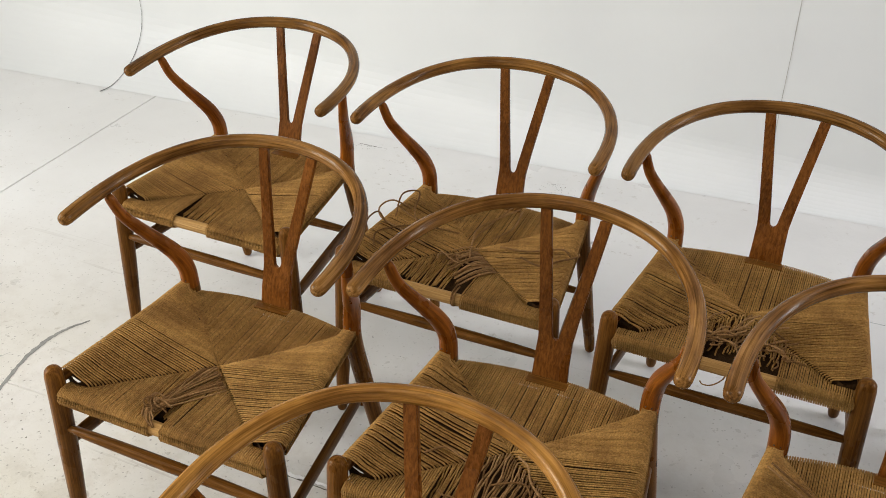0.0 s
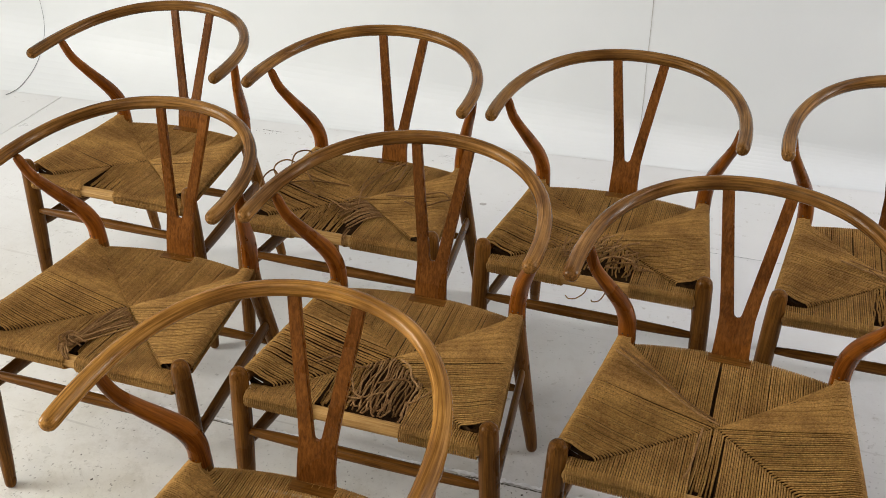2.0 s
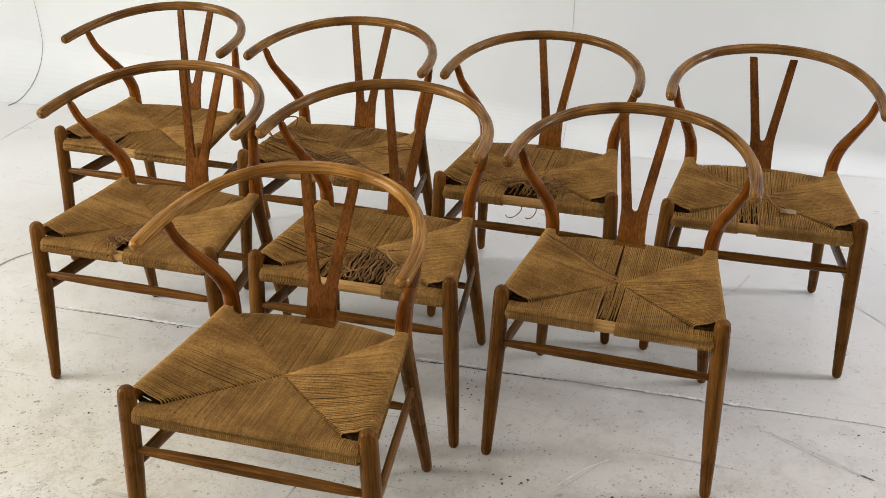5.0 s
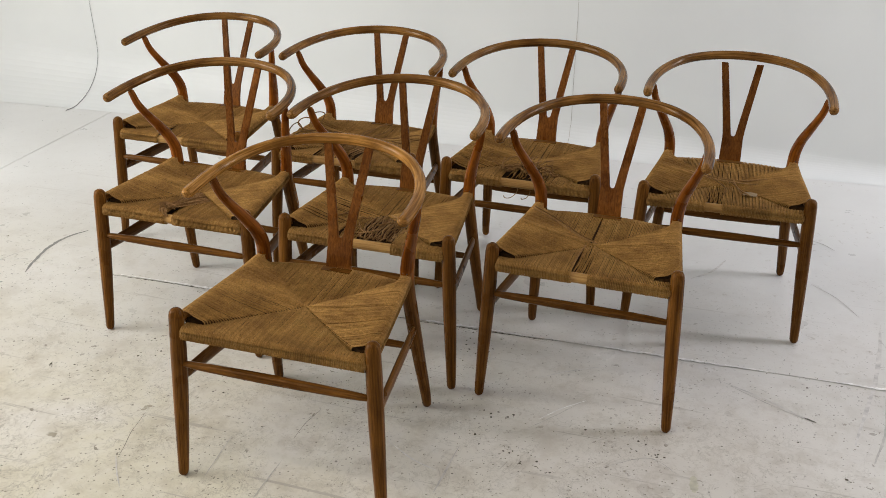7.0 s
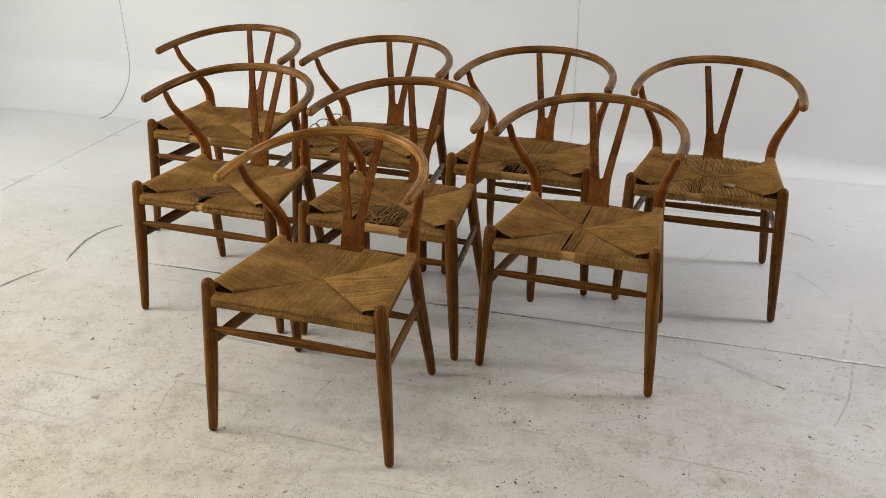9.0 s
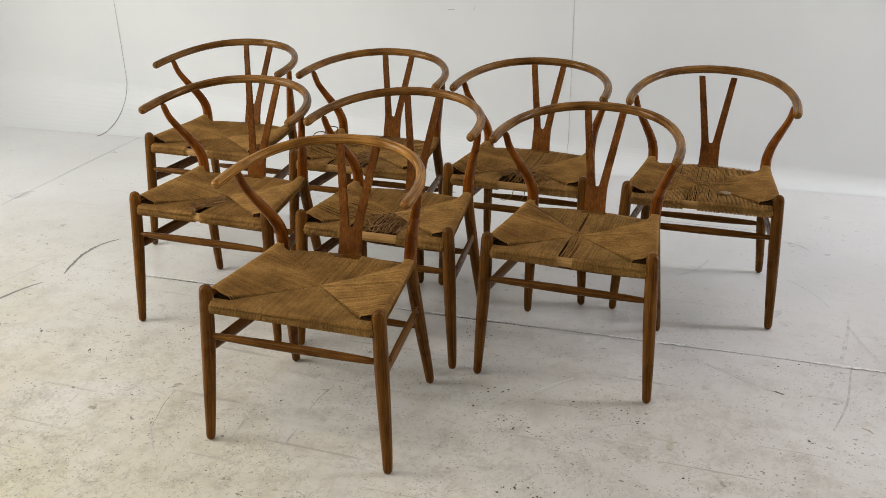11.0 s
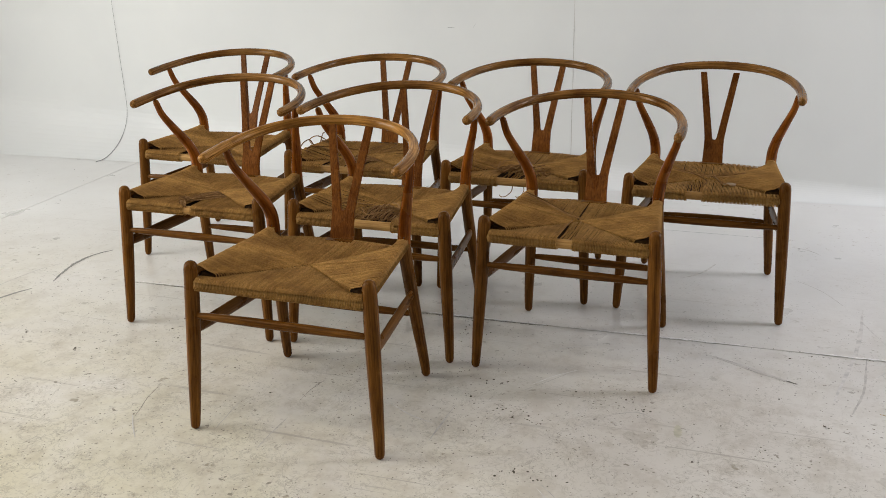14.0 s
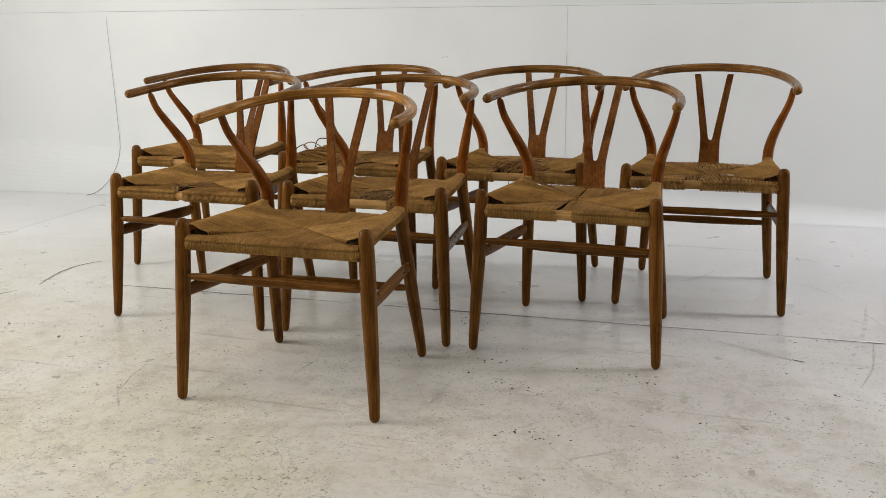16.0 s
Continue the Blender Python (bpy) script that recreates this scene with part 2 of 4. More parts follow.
        col = mix(nodes, links, "MIX", f.outputs[0], col, (0.36, 0.33, 0.29))
    links.new(col, bsdf.inputs["Base Color"])
    r = node(nodes, "ShaderNodeMapRange")
    links.new(noise_at(5, 5), r.inputs[0])
    r.inputs[3].default_value, r.inputs[4].default_value = 0.18, 0.46
    links.new(r.outputs[0], bsdf.inputs["Roughness"])
    bump = node(nodes, "ShaderNodeBump", Strength=0.5, Distance=0.003)
    links.new(noise_at(14, 6, 0.6), bump.inputs["Height"])
    links.new(bump.outputs[0], bsdf.inputs["Normal"])
    return m


FLOOR = floor_paint("white_floor_paint")


def wall_paint(name, colour, patch):
    m, nodes, links, bsdf = material(name)
    tc = nodes.new("ShaderNodeTexCoord")
    n = node(nodes, "ShaderNodeTexNoise", Scale=1.3, Detail=4.0, Roughness=0.5)
    links.new(tc.outputs["Object"], n.inputs["Vector"])
    c = ramp(nodes, [(0.38, patch), (0.58, colour)])
    links.new(n.outputs[0], c.inputs[0])
    links.new(c.outputs[0], bsdf.inputs["Base Color"])
    bsdf.inputs["Roughness"].default_value = 0.55
    n2 = node(nodes, "ShaderNodeTexNoise", Scale=60.0, Detail=3.0)
    links.new(tc.outputs["Object"], n2.inputs["Vector"])
    bump = node(nodes, "ShaderNodeBump", Strength=0.12, Distance=0.002)
    links.new(n2.outputs[0], bump.inputs["Height"])
    links.new(bump.outputs[0], bsdf.inputs["Normal"])
    return m


WALL = wall_paint("white_wall_paint", (0.755, 0.77, 0.765), (0.715, 0.73, 0.73))
# for unseen walls and the ceiling, grey only to cut bounced light
UNSEEN_GREY = wall_paint("unseen_grey", (0.26, 0.25, 0.235), (0.20, 0.195, 0.185))


def plain(name, colour, rough=0.7):
    m, nodes, links, bsdf = material(name)
    tc = nodes.new("ShaderNodeTexCoord")
    n = node(nodes, "ShaderNodeTexNoise", Scale=40.0, Detail=4.0)
    links.new(tc.outputs["Object"], n.inputs["Vector"])
    c = ramp(nodes, [(0.3, tuple(v * 0.75 for v in colour)), (0.7, tuple(min(1, v * 1.2) for v in colour))])
    links.new(n.outputs[0], c.inputs[0])
    links.new(c.outputs[0], bsdf.inputs["Base Color"])
    bsdf.inputs["Roughness"].default_value = rough
    return m


SCUFF = plain("grey_scuff", (0.24, 0.265, 0.25), 0.6)
MARKGREY = plain("wheel_mark", (0.26, 0.257, 0.24), 0.6)
FAINT = plain("faint_scuff", (0.50, 0.48, 0.45), 0.5)
# worn scuffs, and one chair's shadow streak painted on the floor
FAINTER = plain("scuff_and_shadow", (0.60, 0.58, 0.555), 0.35)
TAN = plain("tan_scrape", (0.40, 0.30, 0.20), 0.6)
STAIN = plain("yellow_stain", (0.52, 0.50, 0.40), 0.5)
RIDGE = plain("paint_ridge", (0.80, 0.79, 0.77), 0.5)
WIRE = plain("grey_wire", (0.19, 0.195, 0.20), 0.5)
TAPE = plain("old_tape", (0.24, 0.16, 0.075), 0.4)
DIRT = plain("dirt", (0.10, 0.085, 0.065), 0.9)
JOINT = plain("joint_dirt", (0.16, 0.15, 0.13), 0.9)
PEG = plain("dark_peg", (0.05, 0.025, 0.012), 0.5)


# ---------------------------------------------------------------- mesh helpers
class Geo:
    """Collects tubes and faces with their grain coordinates, and makes one mesh of them."""

    def __init__(self):
        self.v, self.f, self.g = [], [], []

    def tube(self, pts, radii, sides=12, up=(0, 0, 1), dome=True, closed_ends=True):
        """A swept tube. radii: (across, along up) at each point."""
        pts = [Vector(p) for p in pts]
        n = len(pts)
        rings = []
        base = len(self.v)
        run = 0.0
        stations = []
        for i, p in enumerate(pts):
            d = (pts[min(i + 1, n - 1)] - pts[max(i - 1, 0)]).normalized()
            side = d.cross(Vector(up))
            if side.length < 1e-4:
                side = d.cross(Vector((0, 1, 0)))
            side.normalize()
            top = side.cross(d)
            if i:
                run += (p - pts[i - 1]).length
            stations.append((p, d, side, top, radii[i][0], radii[i][1], run))
        if dome:
            p, d, s, t, a, b, r = stations[0]
            e = min(a, b)
            pre = [(p + d * e * (1 - math.cos(q)) - d * 0, d, s, t, a * math.sin(q), b * math.sin(q), r + e * (1 - math.cos(q))) for q in (0.35, 0.75, 1.15)]
            p2, d2, s2, t2, a2, b2, r2 = stations[-1]
            e2 = min(a2, b2)
            post = [(p2 - d2 * e2 * (1 - math.cos(q)), d2, s2, t2, a2 * math.sin(q), b2 * math.sin(q), r2) for q in (1.15, 0.75, 0.35)]
            mid = [st for st in stations if (st[0] - p).dot(d) > e * 0.9 or (st[0] - p).length > 2 * e]
            mid = [st for st in mid if (p2 - st[0]).length > e2 * 0.9]
            stations = pre + mid + post
        for p, d, s, t, a, b, r in stations:
            ring = []
            for j in range(sides):
                q = 2 * math.pi * j / sides
                x, y = a * math.cos(q), b * math.sin(q)
                ring.append(len(self.v))
                self.v.append(p + s * x + t * y)
                self.g.append((r, x, y))
            rings.append(ring)
        for A, B in zip(rings, rings[1:]):
            for j in range(sides):
                k = (j + 1) % sides
                self.f.append((A[j], A[k], B[k], B[j]))
        if closed_ends:
            self.f.append(tuple(reversed(rings[0])))
            self.f.append(tuple(rings[-1]))
        return base

    def strand(self, pts, r, sides=5):
        """A thin cord through the points, quick to make."""
        n = len(pts)
        run = 0.0
        rings = []
        for i in range(n):
            x, y, z = pts[i]
            ax, ay, az = pts[max(i - 1, 0)]
            bx, by, bz = pts[min(i + 1, n - 1)]
            dx, dy, dz = bx - ax, by - ay, bz - az
            l = math.sqrt(dx * dx + dy * dy + dz * dz) or 1.0
            dx, dy, dz = dx / l, dy / l, dz / l
            h = math.hypot(dx, dy)
            if h > 0.05:
                sx, sy, sz = dy / h, -dx / h, 0.0
            else:
                sx, sy, sz = self.side
            self.side = (sx, sy, sz)
            tx, ty, tz = sy * dz - sz * dy, sz * dx - sx * dz, sx * dy - sy * dx
            if i:
                run += math.dist(pts[i], pts[i - 1])
            ring = []
            for j in range(sides):
                q = 2 * math.pi * j / sides
                a, b = r * math.cos(q), r * math.sin(q)
                ring.append(len(self.v))
                self.v.append((x + sx * a + tx * b, y + sy * a + ty * b, z + sz * a + tz * b))
                self.g.append((run, a, b))
            rings.append(ring)
        for A, B in zip(rings, rings[1:]):
            for j in range(sides):
                k = (j + 1) % sides
                self.f.append((A[j], A[k], B[k], B[j]))
        self.f.append(tuple(reversed(rings[0])))
        self.f.append(tuple(rings[-1]))

    side = (1.0, 0.0, 0.0)

    def box(self, lo, hi):
        b = len(self.v)
        for z in (lo[2], hi[2]):
            for x, y in ((lo[0], lo[1]), (hi[0], lo[1]), (hi[0], hi[1]), (lo[0], hi[1])):
                self.v.append((x, y, z))
                self.g.append((x, y, z))
        for q in ((3, 2, 1, 0), (4, 5, 6, 7), (0, 1, 5, 4), (1, 2, 6, 5), (2, 3, 7, 6), (3, 0, 4, 7)):
            self.f.append(tuple(b + i for i in q))

    def face(self, pts):
        b = len(self.v)
        for p in pts:
            self.v.append(tuple(p))
            self.g.append(tuple(p))
        self.f.append(tuple(range(b, b + len(pts))))

    def mesh(self, name, mat, smooth=True):
        me = bpy.data.meshes.new(name)
        me.from_pydata([tuple(p) for p in self.v], [], self.f)
        at = me.attributes.new("grain", "FLOAT_VECTOR", "POINT")
        at.data.foreach_set("vector", np.array(self.g, dtype=np.float32).ravel())
        if smooth:
            me.polygons.foreach_set("use_smooth", [True] * len(me.polygons))
        me.materials.append(mat)
        me.update()
        return me


def smooth_line(pts, steps=6):
    """Catmull-Rom through the points (any number of values each)."""
    P = [np.array(p, float) for p in pts]
    P = [2 * P[0] - P[1]] + P + [2 * P[-1] - P[-2]]
    out = []
    for i in range(1, len(P) - 2):
        for s in range(steps):
            t = s / steps
            a, b, c, d = P[i - 1:i + 3]
            out.append(0.5 * (2 * b + (c - a) * t + (2 * a - 5 * b + 4 * c - d) * t * t + (3 * b - a - 3 * c + d) * t ** 3))
    out.append(P[-2])
    return [tuple(p) for p in out]


def swept(rows, steps=6, sides=12, up=(0, 0, 1), geo=None):
    """A tube from rows of x, y, z, half width, half height."""
    g = geo or Geo()
    line = smooth_line(rows, steps)
    g.tube([r[:3] for r in line], [(r[3], r[4]) for r in line], sides, up)
    return g


def part(name, me, parent, label=""):
    ob = new(name, me)
    ob.parent = parent
    if label:
        tagged(ob, label)
    return ob


# ---------------------------------------------------------------- the studio
U0, U1, V0, V1, TOP, WALL_V = -4.6, 4.6, -5.0, 3.075, 3.4, 3.075


def room_mesh(name, geo, mat, label, smooth=False, parent=None, kind="structure"):
    ob = new(name, geo.mesh(name, mat, smooth))
    if parent:
        ob.parent = parent
    else:
        ob.matrix_world = ROOM
        tagged(ob, label, kind=kind)
    return ob


SEAM_U = -2.54
g = Geo()
g.box((U0, V0, -0.12), (U1, V1, -0.012))
floor = room_mesh("floor", g, JOINT, "white painted studio floor with scuffs and joints")



def foot_v(u):
    """Where the curved foot of the wall meets the floor: it runs a little askew."""
    return min(3.03, 2.80 + 0.045 * (u + 3.2))


def cove_profile(u):
    """The wall's section at u: at the window's end it meets the floor in a visible edge, elsewhere it runs out smoothly."""
    d = WALL_V - foot_v(u)
    q0 = float(np.interp(u, (-2.6, -1.6), (0.2, 0.04)))
    arc = [(WALL_V - d + d * (math.sin(q) - math.sin(q0)) / (1 - math.sin(q0)), 0.001 + d * (math.cos(q0) - math.cos(q))) for q in np.linspace(q0, math.pi / 2, 14)]
    return arc + [(WALL_V, 0.6), (WALL_V, 0.976)]


g = Geo()
us = np.linspace(U0, U1, 24)
for a, b in zip(us, us[1:]):
    pa, pb = cove_profile(a), cove_profile(b)
    for i in range(len(pa) - 1):
        g.face([(a, *pa[i]), (b, *pb[i]), (b, *pb[i + 1]), (a, *pa[i + 1])])
for u in (U0, U1):
    g.face([(u, v, z) for v, z in cove_profile(u) + [(WALL_V + 0.2, 0.976), (WALL_V + 0.2, -0.12), (foot_v(u), -0.12)]])
room_mesh("wall_north", g, WALL, "unseen white studio wall that bounces light forward curving into the floor", smooth=True)
g = Geo()
g.box((U0, WALL_V + 0.002, 0.9772), (U1, WALL_V + 0.2, TOP))
room_mesh("wall_north_upper", g, WALL, "upper unseen white studio wall that bounces light forward above a joint")
# unseen closing wall, left white so it bounces light under the chairs
g = Geo()
g.box((U0, V0 - 0.2, -0.12), (U1, V0, TOP))
room_mesh("wall_south", g, WALL, "unseen white studio wall that bounces light forward")
# unseen closing walls and ceiling; their grey holds back the fill light
g = Geo()
g.box((U1, V0, -0.12), (U1 + 0.2, 2.1, TOP))
g.box((U1, 2.9, -0.12), (U1 + 0.2, V1, TOP))
g.box((U1, 2.1, -0.12), (U1 + 0.2, 2.9, 0.9))
g.box((U1, 2.1, 3.1), (U1 + 0.2, 2.9, TOP))
room_mesh("wall_east", g, UNSEEN_GREY, "unseen grey studio wall that limits bounced light")
g = Geo()
g.box((U0 - 0.2, V0, -0.12), (U0, -1.5, TOP))
g.box((U0 - 0.2, 0.7, -0.12), (U0, V1, TOP))
g.box((U0 - 0.2, -1.5, -0.12), (U0, 0.7, 0.9))
g.box((U0 - 0.2, -1.5, 3.1), (U0, 0.7, TOP))
room_mesh("wall_west", g, UNSEEN_GREY, "unseen grey studio wall that limits bounced light")
g = Geo()
g.box((U0 - 0.2, V0 - 0.2, TOP), (U1 + 0.2, V1 + 0.2, TOP + 0.2))
room_mesh("ceiling", g, UNSEEN_GREY, "unseen grey ceiling that limits bounced light")


def slab(u0, u1, v0a, v0b, v1a, v1b):
    """A floor board between two u values whose front and back edges may slant a little, with worn edges."""
    bm = bmesh.new()
    ring = [(u0, v0a), (u1, v0b), (u1, v1b), (u0, v1a)]
    lo = [bm.verts.new((u, v, -0.012)) for u, v in ring]
    hi = [bm.verts.new((u, v, 0.0)) for u, v in ring]
    bm.faces.new(hi)
    for i in range(4):
        j = (i + 1) % 4
        bm.faces.new((lo[i], lo[j], hi[j], hi[i]))
    edges = [e for e in bm.edges if all(abs(v.co.z) < 1e-6 for v in e.verts)]
    bmesh.ops.bevel(bm, geom=edges, offset=0.0016, segments=2, affect="EDGES")
    me = bpy.data.meshes.new("floor_panel")
    bm.to_mesh(me)
    bm.free()
    me.materials.append(FLOOR)
    return me


def seam_v(u):
    return 1.335 + 0.027 * u


for u0, u1 in ((U0, U1),):
    part("floor_panel", slab(u0, u1, V0, V0, seam_v(u0) - 0.0007, seam_v(u1) - 0.0007), floor)
for u0, u1 in ((U0, SEAM_U - 0.0012), (SEAM_U + 0.0012, U1)):
    part("floor_panel", slab(u0, u1, seam_v(u0) + 0.0007, seam_v(u1) + 0.0007, WALL_V + 0.02, WALL_V + 0.02), floor)


# ---------------------------------------------------------------- the chairs
def mirrored(rows, s):
    return [(s * r[0], *r[1:]) for r in rows]


FRONT_LEG = [(0.2635, -0.242, 0.0, 0.0125, 0.0125), (0.261, -0.236, 0.06, 0.0145, 0.0145), (0.256, -0.229, 0.16, 0.0172, 0.0172),
             (0.250, -0.221, 0.28, 0.0192, 0.0192), (0.246, -0.215, 0.38, 0.0192, 0.0192), (0.243, -0.211, 0.473, 0.0176, 0.0176)]
REAR_LEG = [(0.225, 0.219, 0.0, 0.0125, 0.0125), (0.222, 0.208, 0.06, 0.0145, 0.0145), (0.213, 0.186, 0.18, 0.0170, 0.0175), (0.205, 0.165, 0.30, 0.0180, 0.0190),
            (0.199, 0.148, 0.40, 0.0180, 0.0195), (0.198, 0.145, 0.450, 0.0180, 0.0195), (0.201, 0.144, 0.487, 0.0175, 0.0195), (0.210, 0.130, 0.527, 0.0160, 0.0185),
            (0.224, 0.105, 0.568, 0.0145, 0.0160), (0.240, 0.076, 0.612, 0.0125, 0.0135), (0.255, 0.052, 0.655, 0.0112, 0.0115), (0.265, 0.037, 0.705, 0.0100, 0.0100)]
RAIL_HALF = [(0.271, -0.082, 0.706, 0.0142, 0.0140), (0.2725, -0.03, 0.709, 0.0147, 0.0142), (0.269, 0.03, 0.713, 0.0145, 0.0140), (0.258, 0.09, 0.718, 0.0140, 0.0138),
             (0.234, 0.150, 0.725, 0.0135, 0.0138), (0.196, 0.204, 0.732, 0.0130, 0.0140), (0.145, 0.246, 0.738, 0.0128, 0.0142), (0.077, 0.274, 0.742, 0.0125, 0.0145)]
TOP_RAIL = mirrored(RAIL_HALF, -1) + [(0.0, 0.284, 0.7435, 0.0125, 0.0146)] + RAIL_HALF[::-1]


def splat_mesh(gap):
    """The forked back splat: two halves that part above the fork. gap: how far its tips end below the rail."""
    levels = [0.0, 0.02, 0.05, 0.08, 0.098, 0.100, 0.102, 0.104, 0.107, 0.112, 0.12, 0.15, 0.19, 0.23, 0.27, 0.30, 0.343 - gap]
    fork = 0.100
    spine = smooth_line([(0.171, 0.405), (0.178, 0.45), (0.203, 0.525), (0.240, 0.635), (0.2755, 0.738)], 12)
    run = [0.0]
    for a, b in zip(spine, spine[1:]):
        run.append(run[-1] + math.dist(a, b))
    half = 0.0048
    bm = bmesh.new()
    lay = {}
    for s in levels:
        y = np.interp(s, run, [p[0] for p in spine])
        z = np.interp(s, run, [p[1] for p in spine])
        y2 = np.interp(s + 0.005, run, [p[0] for p in spine]) - np.interp(s - 0.005, run, [p[0] for p in spine])
        z2 = np.interp(s + 0.005, run, [p[1] for p in spine]) - np.interp(s - 0.005, run, [p[1] for p in spine])
        l = math.hypot(y2, z2) or 1
        ny, nz = -z2 / l, y2 / l
        outer = np.interp(s, [0, 0.05, 0.10, 0.14, 0.34], [0.036, 0.034, 0.0335, 0.038, 0.0675])
        d = s - fork
        inner = 0.0 if d <= 0 else np.interp(d, [0, 0.002, 0.004, 0.007, 0.012, 0.02, 0.24], [0, 0.0045, 0.0060, 0.0072, 0.0082, 0.0095, 0.0455])
        for k, x in ((0, inner), (1, outer)):
            for sd in (-1, 1):
                for f in (-1, 1):
                    lay[(s, k, sd, f)] = bm.verts.new((sd * x, y + f * half * ny, z + f * half * nz))
    for a, b in zip(levels, levels[1:]):
        for sd in (-1, 1):
            q = lambda k, f: (lay[(a, k, sd, f)], lay[(b, k, sd, f)])
            for f in (-1, 1):
                (i0, i1), (o0, o1) = q(0, f), q(1, f)
                bm.faces.new((i0, o0, o1, i1))
            (o0, o1), (p0, p1) = q(1, -1), q(1, 1)
            bm.faces.new((o0, p0, p1, o1))
            if b > fork:
                (o0, o1), (p0, p1) = q(0, -1), q(0, 1)
                bm.faces.new((o0, p0, p1, o1))
    for sd in (-1, 1):
        t = levels[-1]
        bm.faces.new((lay[(t, 0, sd, -1)], lay[(t, 1, sd, -1)], lay[(t, 1, sd, 1)], lay[(t, 0, sd, 1)]))
    bmesh.ops.remove_doubles(bm, verts=bm.verts, dist=1e-5)
    bmesh.ops.recalc_face_normals(bm, faces=bm.faces)
    sharp = [e for e in bm.edges if len(e.link_faces) == 2 and e.calc_face_angle() > 0.9]
    bmesh.ops.bevel(bm, geom=sharp, offset=0.0014, segments=2, affect="EDGES")
    me = bpy.data.meshes.new("splat")
    bm.to_mesh(me)
    bm.free()
    at = me.attributes.new("grain", "FLOAT_VECTOR", "POINT")
    co = np.array([(v.co.z, v.co.x, v.co.y) for v in me.vertices], dtype=np.float32)
    at.data.foreach_set("vector", co.ravel())
    me.materials.append(OAK_SPLAT)
    return me


def board(a, b, half_h, half_t, swell=0.004):
    """A flat stretcher with rounded edges, a little deeper in the middle."""
    rows = []
    for t in np.linspace(0, 1, 7):
        p = Vector(a).lerp(Vector(b), t)
        k = half_h - swell + swell * math.sin(math.pi * t)
        rows.append((*p, half_t, k))
    return swept(rows, 2, 12)


def dowel(a, b, r_end, r_mid, flat=1.0):
    rows = []
    for t in np.linspace(0, 1, 9):
        p = Vector(a).lerp(Vector(b), t)
        r = r_end + (r_mid - r_end) * math.sin(math.pi * t) ** 0.8
        rows.append((*p, r * flat, r))
    return swept(rows, 2, 12)


# the frame's meshes, shared by the eight chairs
M_FRONT_LEG = {s: swept(mirrored(FRONT_LEG, s), 4, 16, (0, 1, 0)).mesh("front_leg", OAK_LEG) for s in (-1, 1)}
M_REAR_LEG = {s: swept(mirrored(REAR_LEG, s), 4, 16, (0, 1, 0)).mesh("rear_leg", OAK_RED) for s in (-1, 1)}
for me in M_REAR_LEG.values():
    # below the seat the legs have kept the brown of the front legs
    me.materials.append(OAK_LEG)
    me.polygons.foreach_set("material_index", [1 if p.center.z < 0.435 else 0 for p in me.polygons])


def rail_mesh(mat, left=0.0, right=0.0, back=0.0, size=1.0):
    """The bent rail, its two arms and its back a little higher or lower on each old chair."""
    rows = []
    for x, y, z, a, b in TOP_RAIL:
        w = min(1.0, max(0.0, (0.22 - y) / 0.28))
        rows.append((x * size, y * size, z + (left if x < 0 else right) * w + back * (1 - w), a, b))
    return swept(rows, 6, 16).mesh("top_rail", mat)


M_SPLAT = {gap: splat_mesh(gap) for gap in (0.0, 0.003)}
M_FRONT_STRETCHER = dowel((-0.236, -0.221, 0.326), (0.236, -0.221, 0.326), 0.0085, 0.0125).mesh("front_stretcher", OAK_LEG)
M_REAR_STRETCHER = dowel((-0.205, 0.178, 0.215), (0.205, 0.178, 0.215), 0.0085, 0.0135, 0.7).mesh("rear_stretcher", OAK_LEG)
M_SIDE_STRETCHER = {s: board((s * 0.250, -0.215, 0.283), (s * 0.209, 0.166, 0.283), 0.0205, 0.0075).mesh("side_stretcher", OAK_LEG) for s in (-1, 1)}
M_FRONT_RAIL = dowel((-0.238, -0.2165, 0.411), (0.238, -0.2165, 0.411), 0.0135, 0.0142, 0.9).mesh("front_rail", OAK_RAW)
M_SIDE_RAIL = {s: dowel((s * 0.2415, -0.205, 0.437), (s * 0.198, 0.145, 0.437), 0.0105, 0.012).mesh("side_rail", OAK_LEG) for s in (-1, 1)}


def rear_rail_y(x):
    return 0.168 - 0.026 * (x / 0.19) ** 2


M_REAR_RAIL = swept([(x, rear_rail_y(x), 0.409, 0.010, 0.012) for x in np.linspace(-0.198, 0.198, 7)], 2, 10).mesh("rear_rail", OAK_LEG)
g = Geo()
g.box((-0.040, 0.146, 0.420), (0.040, 0.167, 0.4265))
M_CAP = g.mesh("splat_cap", OAK_LEG, False)
M_PEGS = []
for s in (-1, 1):
    for dx, dz in ((-0.005, 0.0), (0.005, -0.001)):
        g = Geo()
        x, y, z = s * 0.199 + dx, 0.1275, 0.462 + dz
        g.tube([(x, y + 0.004, z), (x, y - 0.0012, z)], [(0.0021, 0.0021)] * 2, 8, dome=False)
        M_PEGS.append(g.mesh("leg_peg", PEG))

SEAT_C = (0.0, -0.035)
PITCH, CORD_R = 0.0042, 0.00180


def curl(rng, start, heading, length, bend=5.0, rise=0.0, steps=12, top=0.457, low=0.424):
    """A loose end of cord that wanders over the seat."""
    x, y, z = start
    h, w = heading, rng.uniform(-bend, bend)
    pts = [(x, y, z)]
    for i in range(steps):
        w += rng.uniform(-bend, bend)
        w *= 0.8
        d = length / steps
        h += w * d * 8
        x, y = x + d * math.cos(h), y + d * math.sin(h)
        z = min(top, max(low, z + rng.uniform(-1, 1) * d * 0.5 + rise * d))
        pts.append((x, y, z))
    return smooth_line(pts, 2)


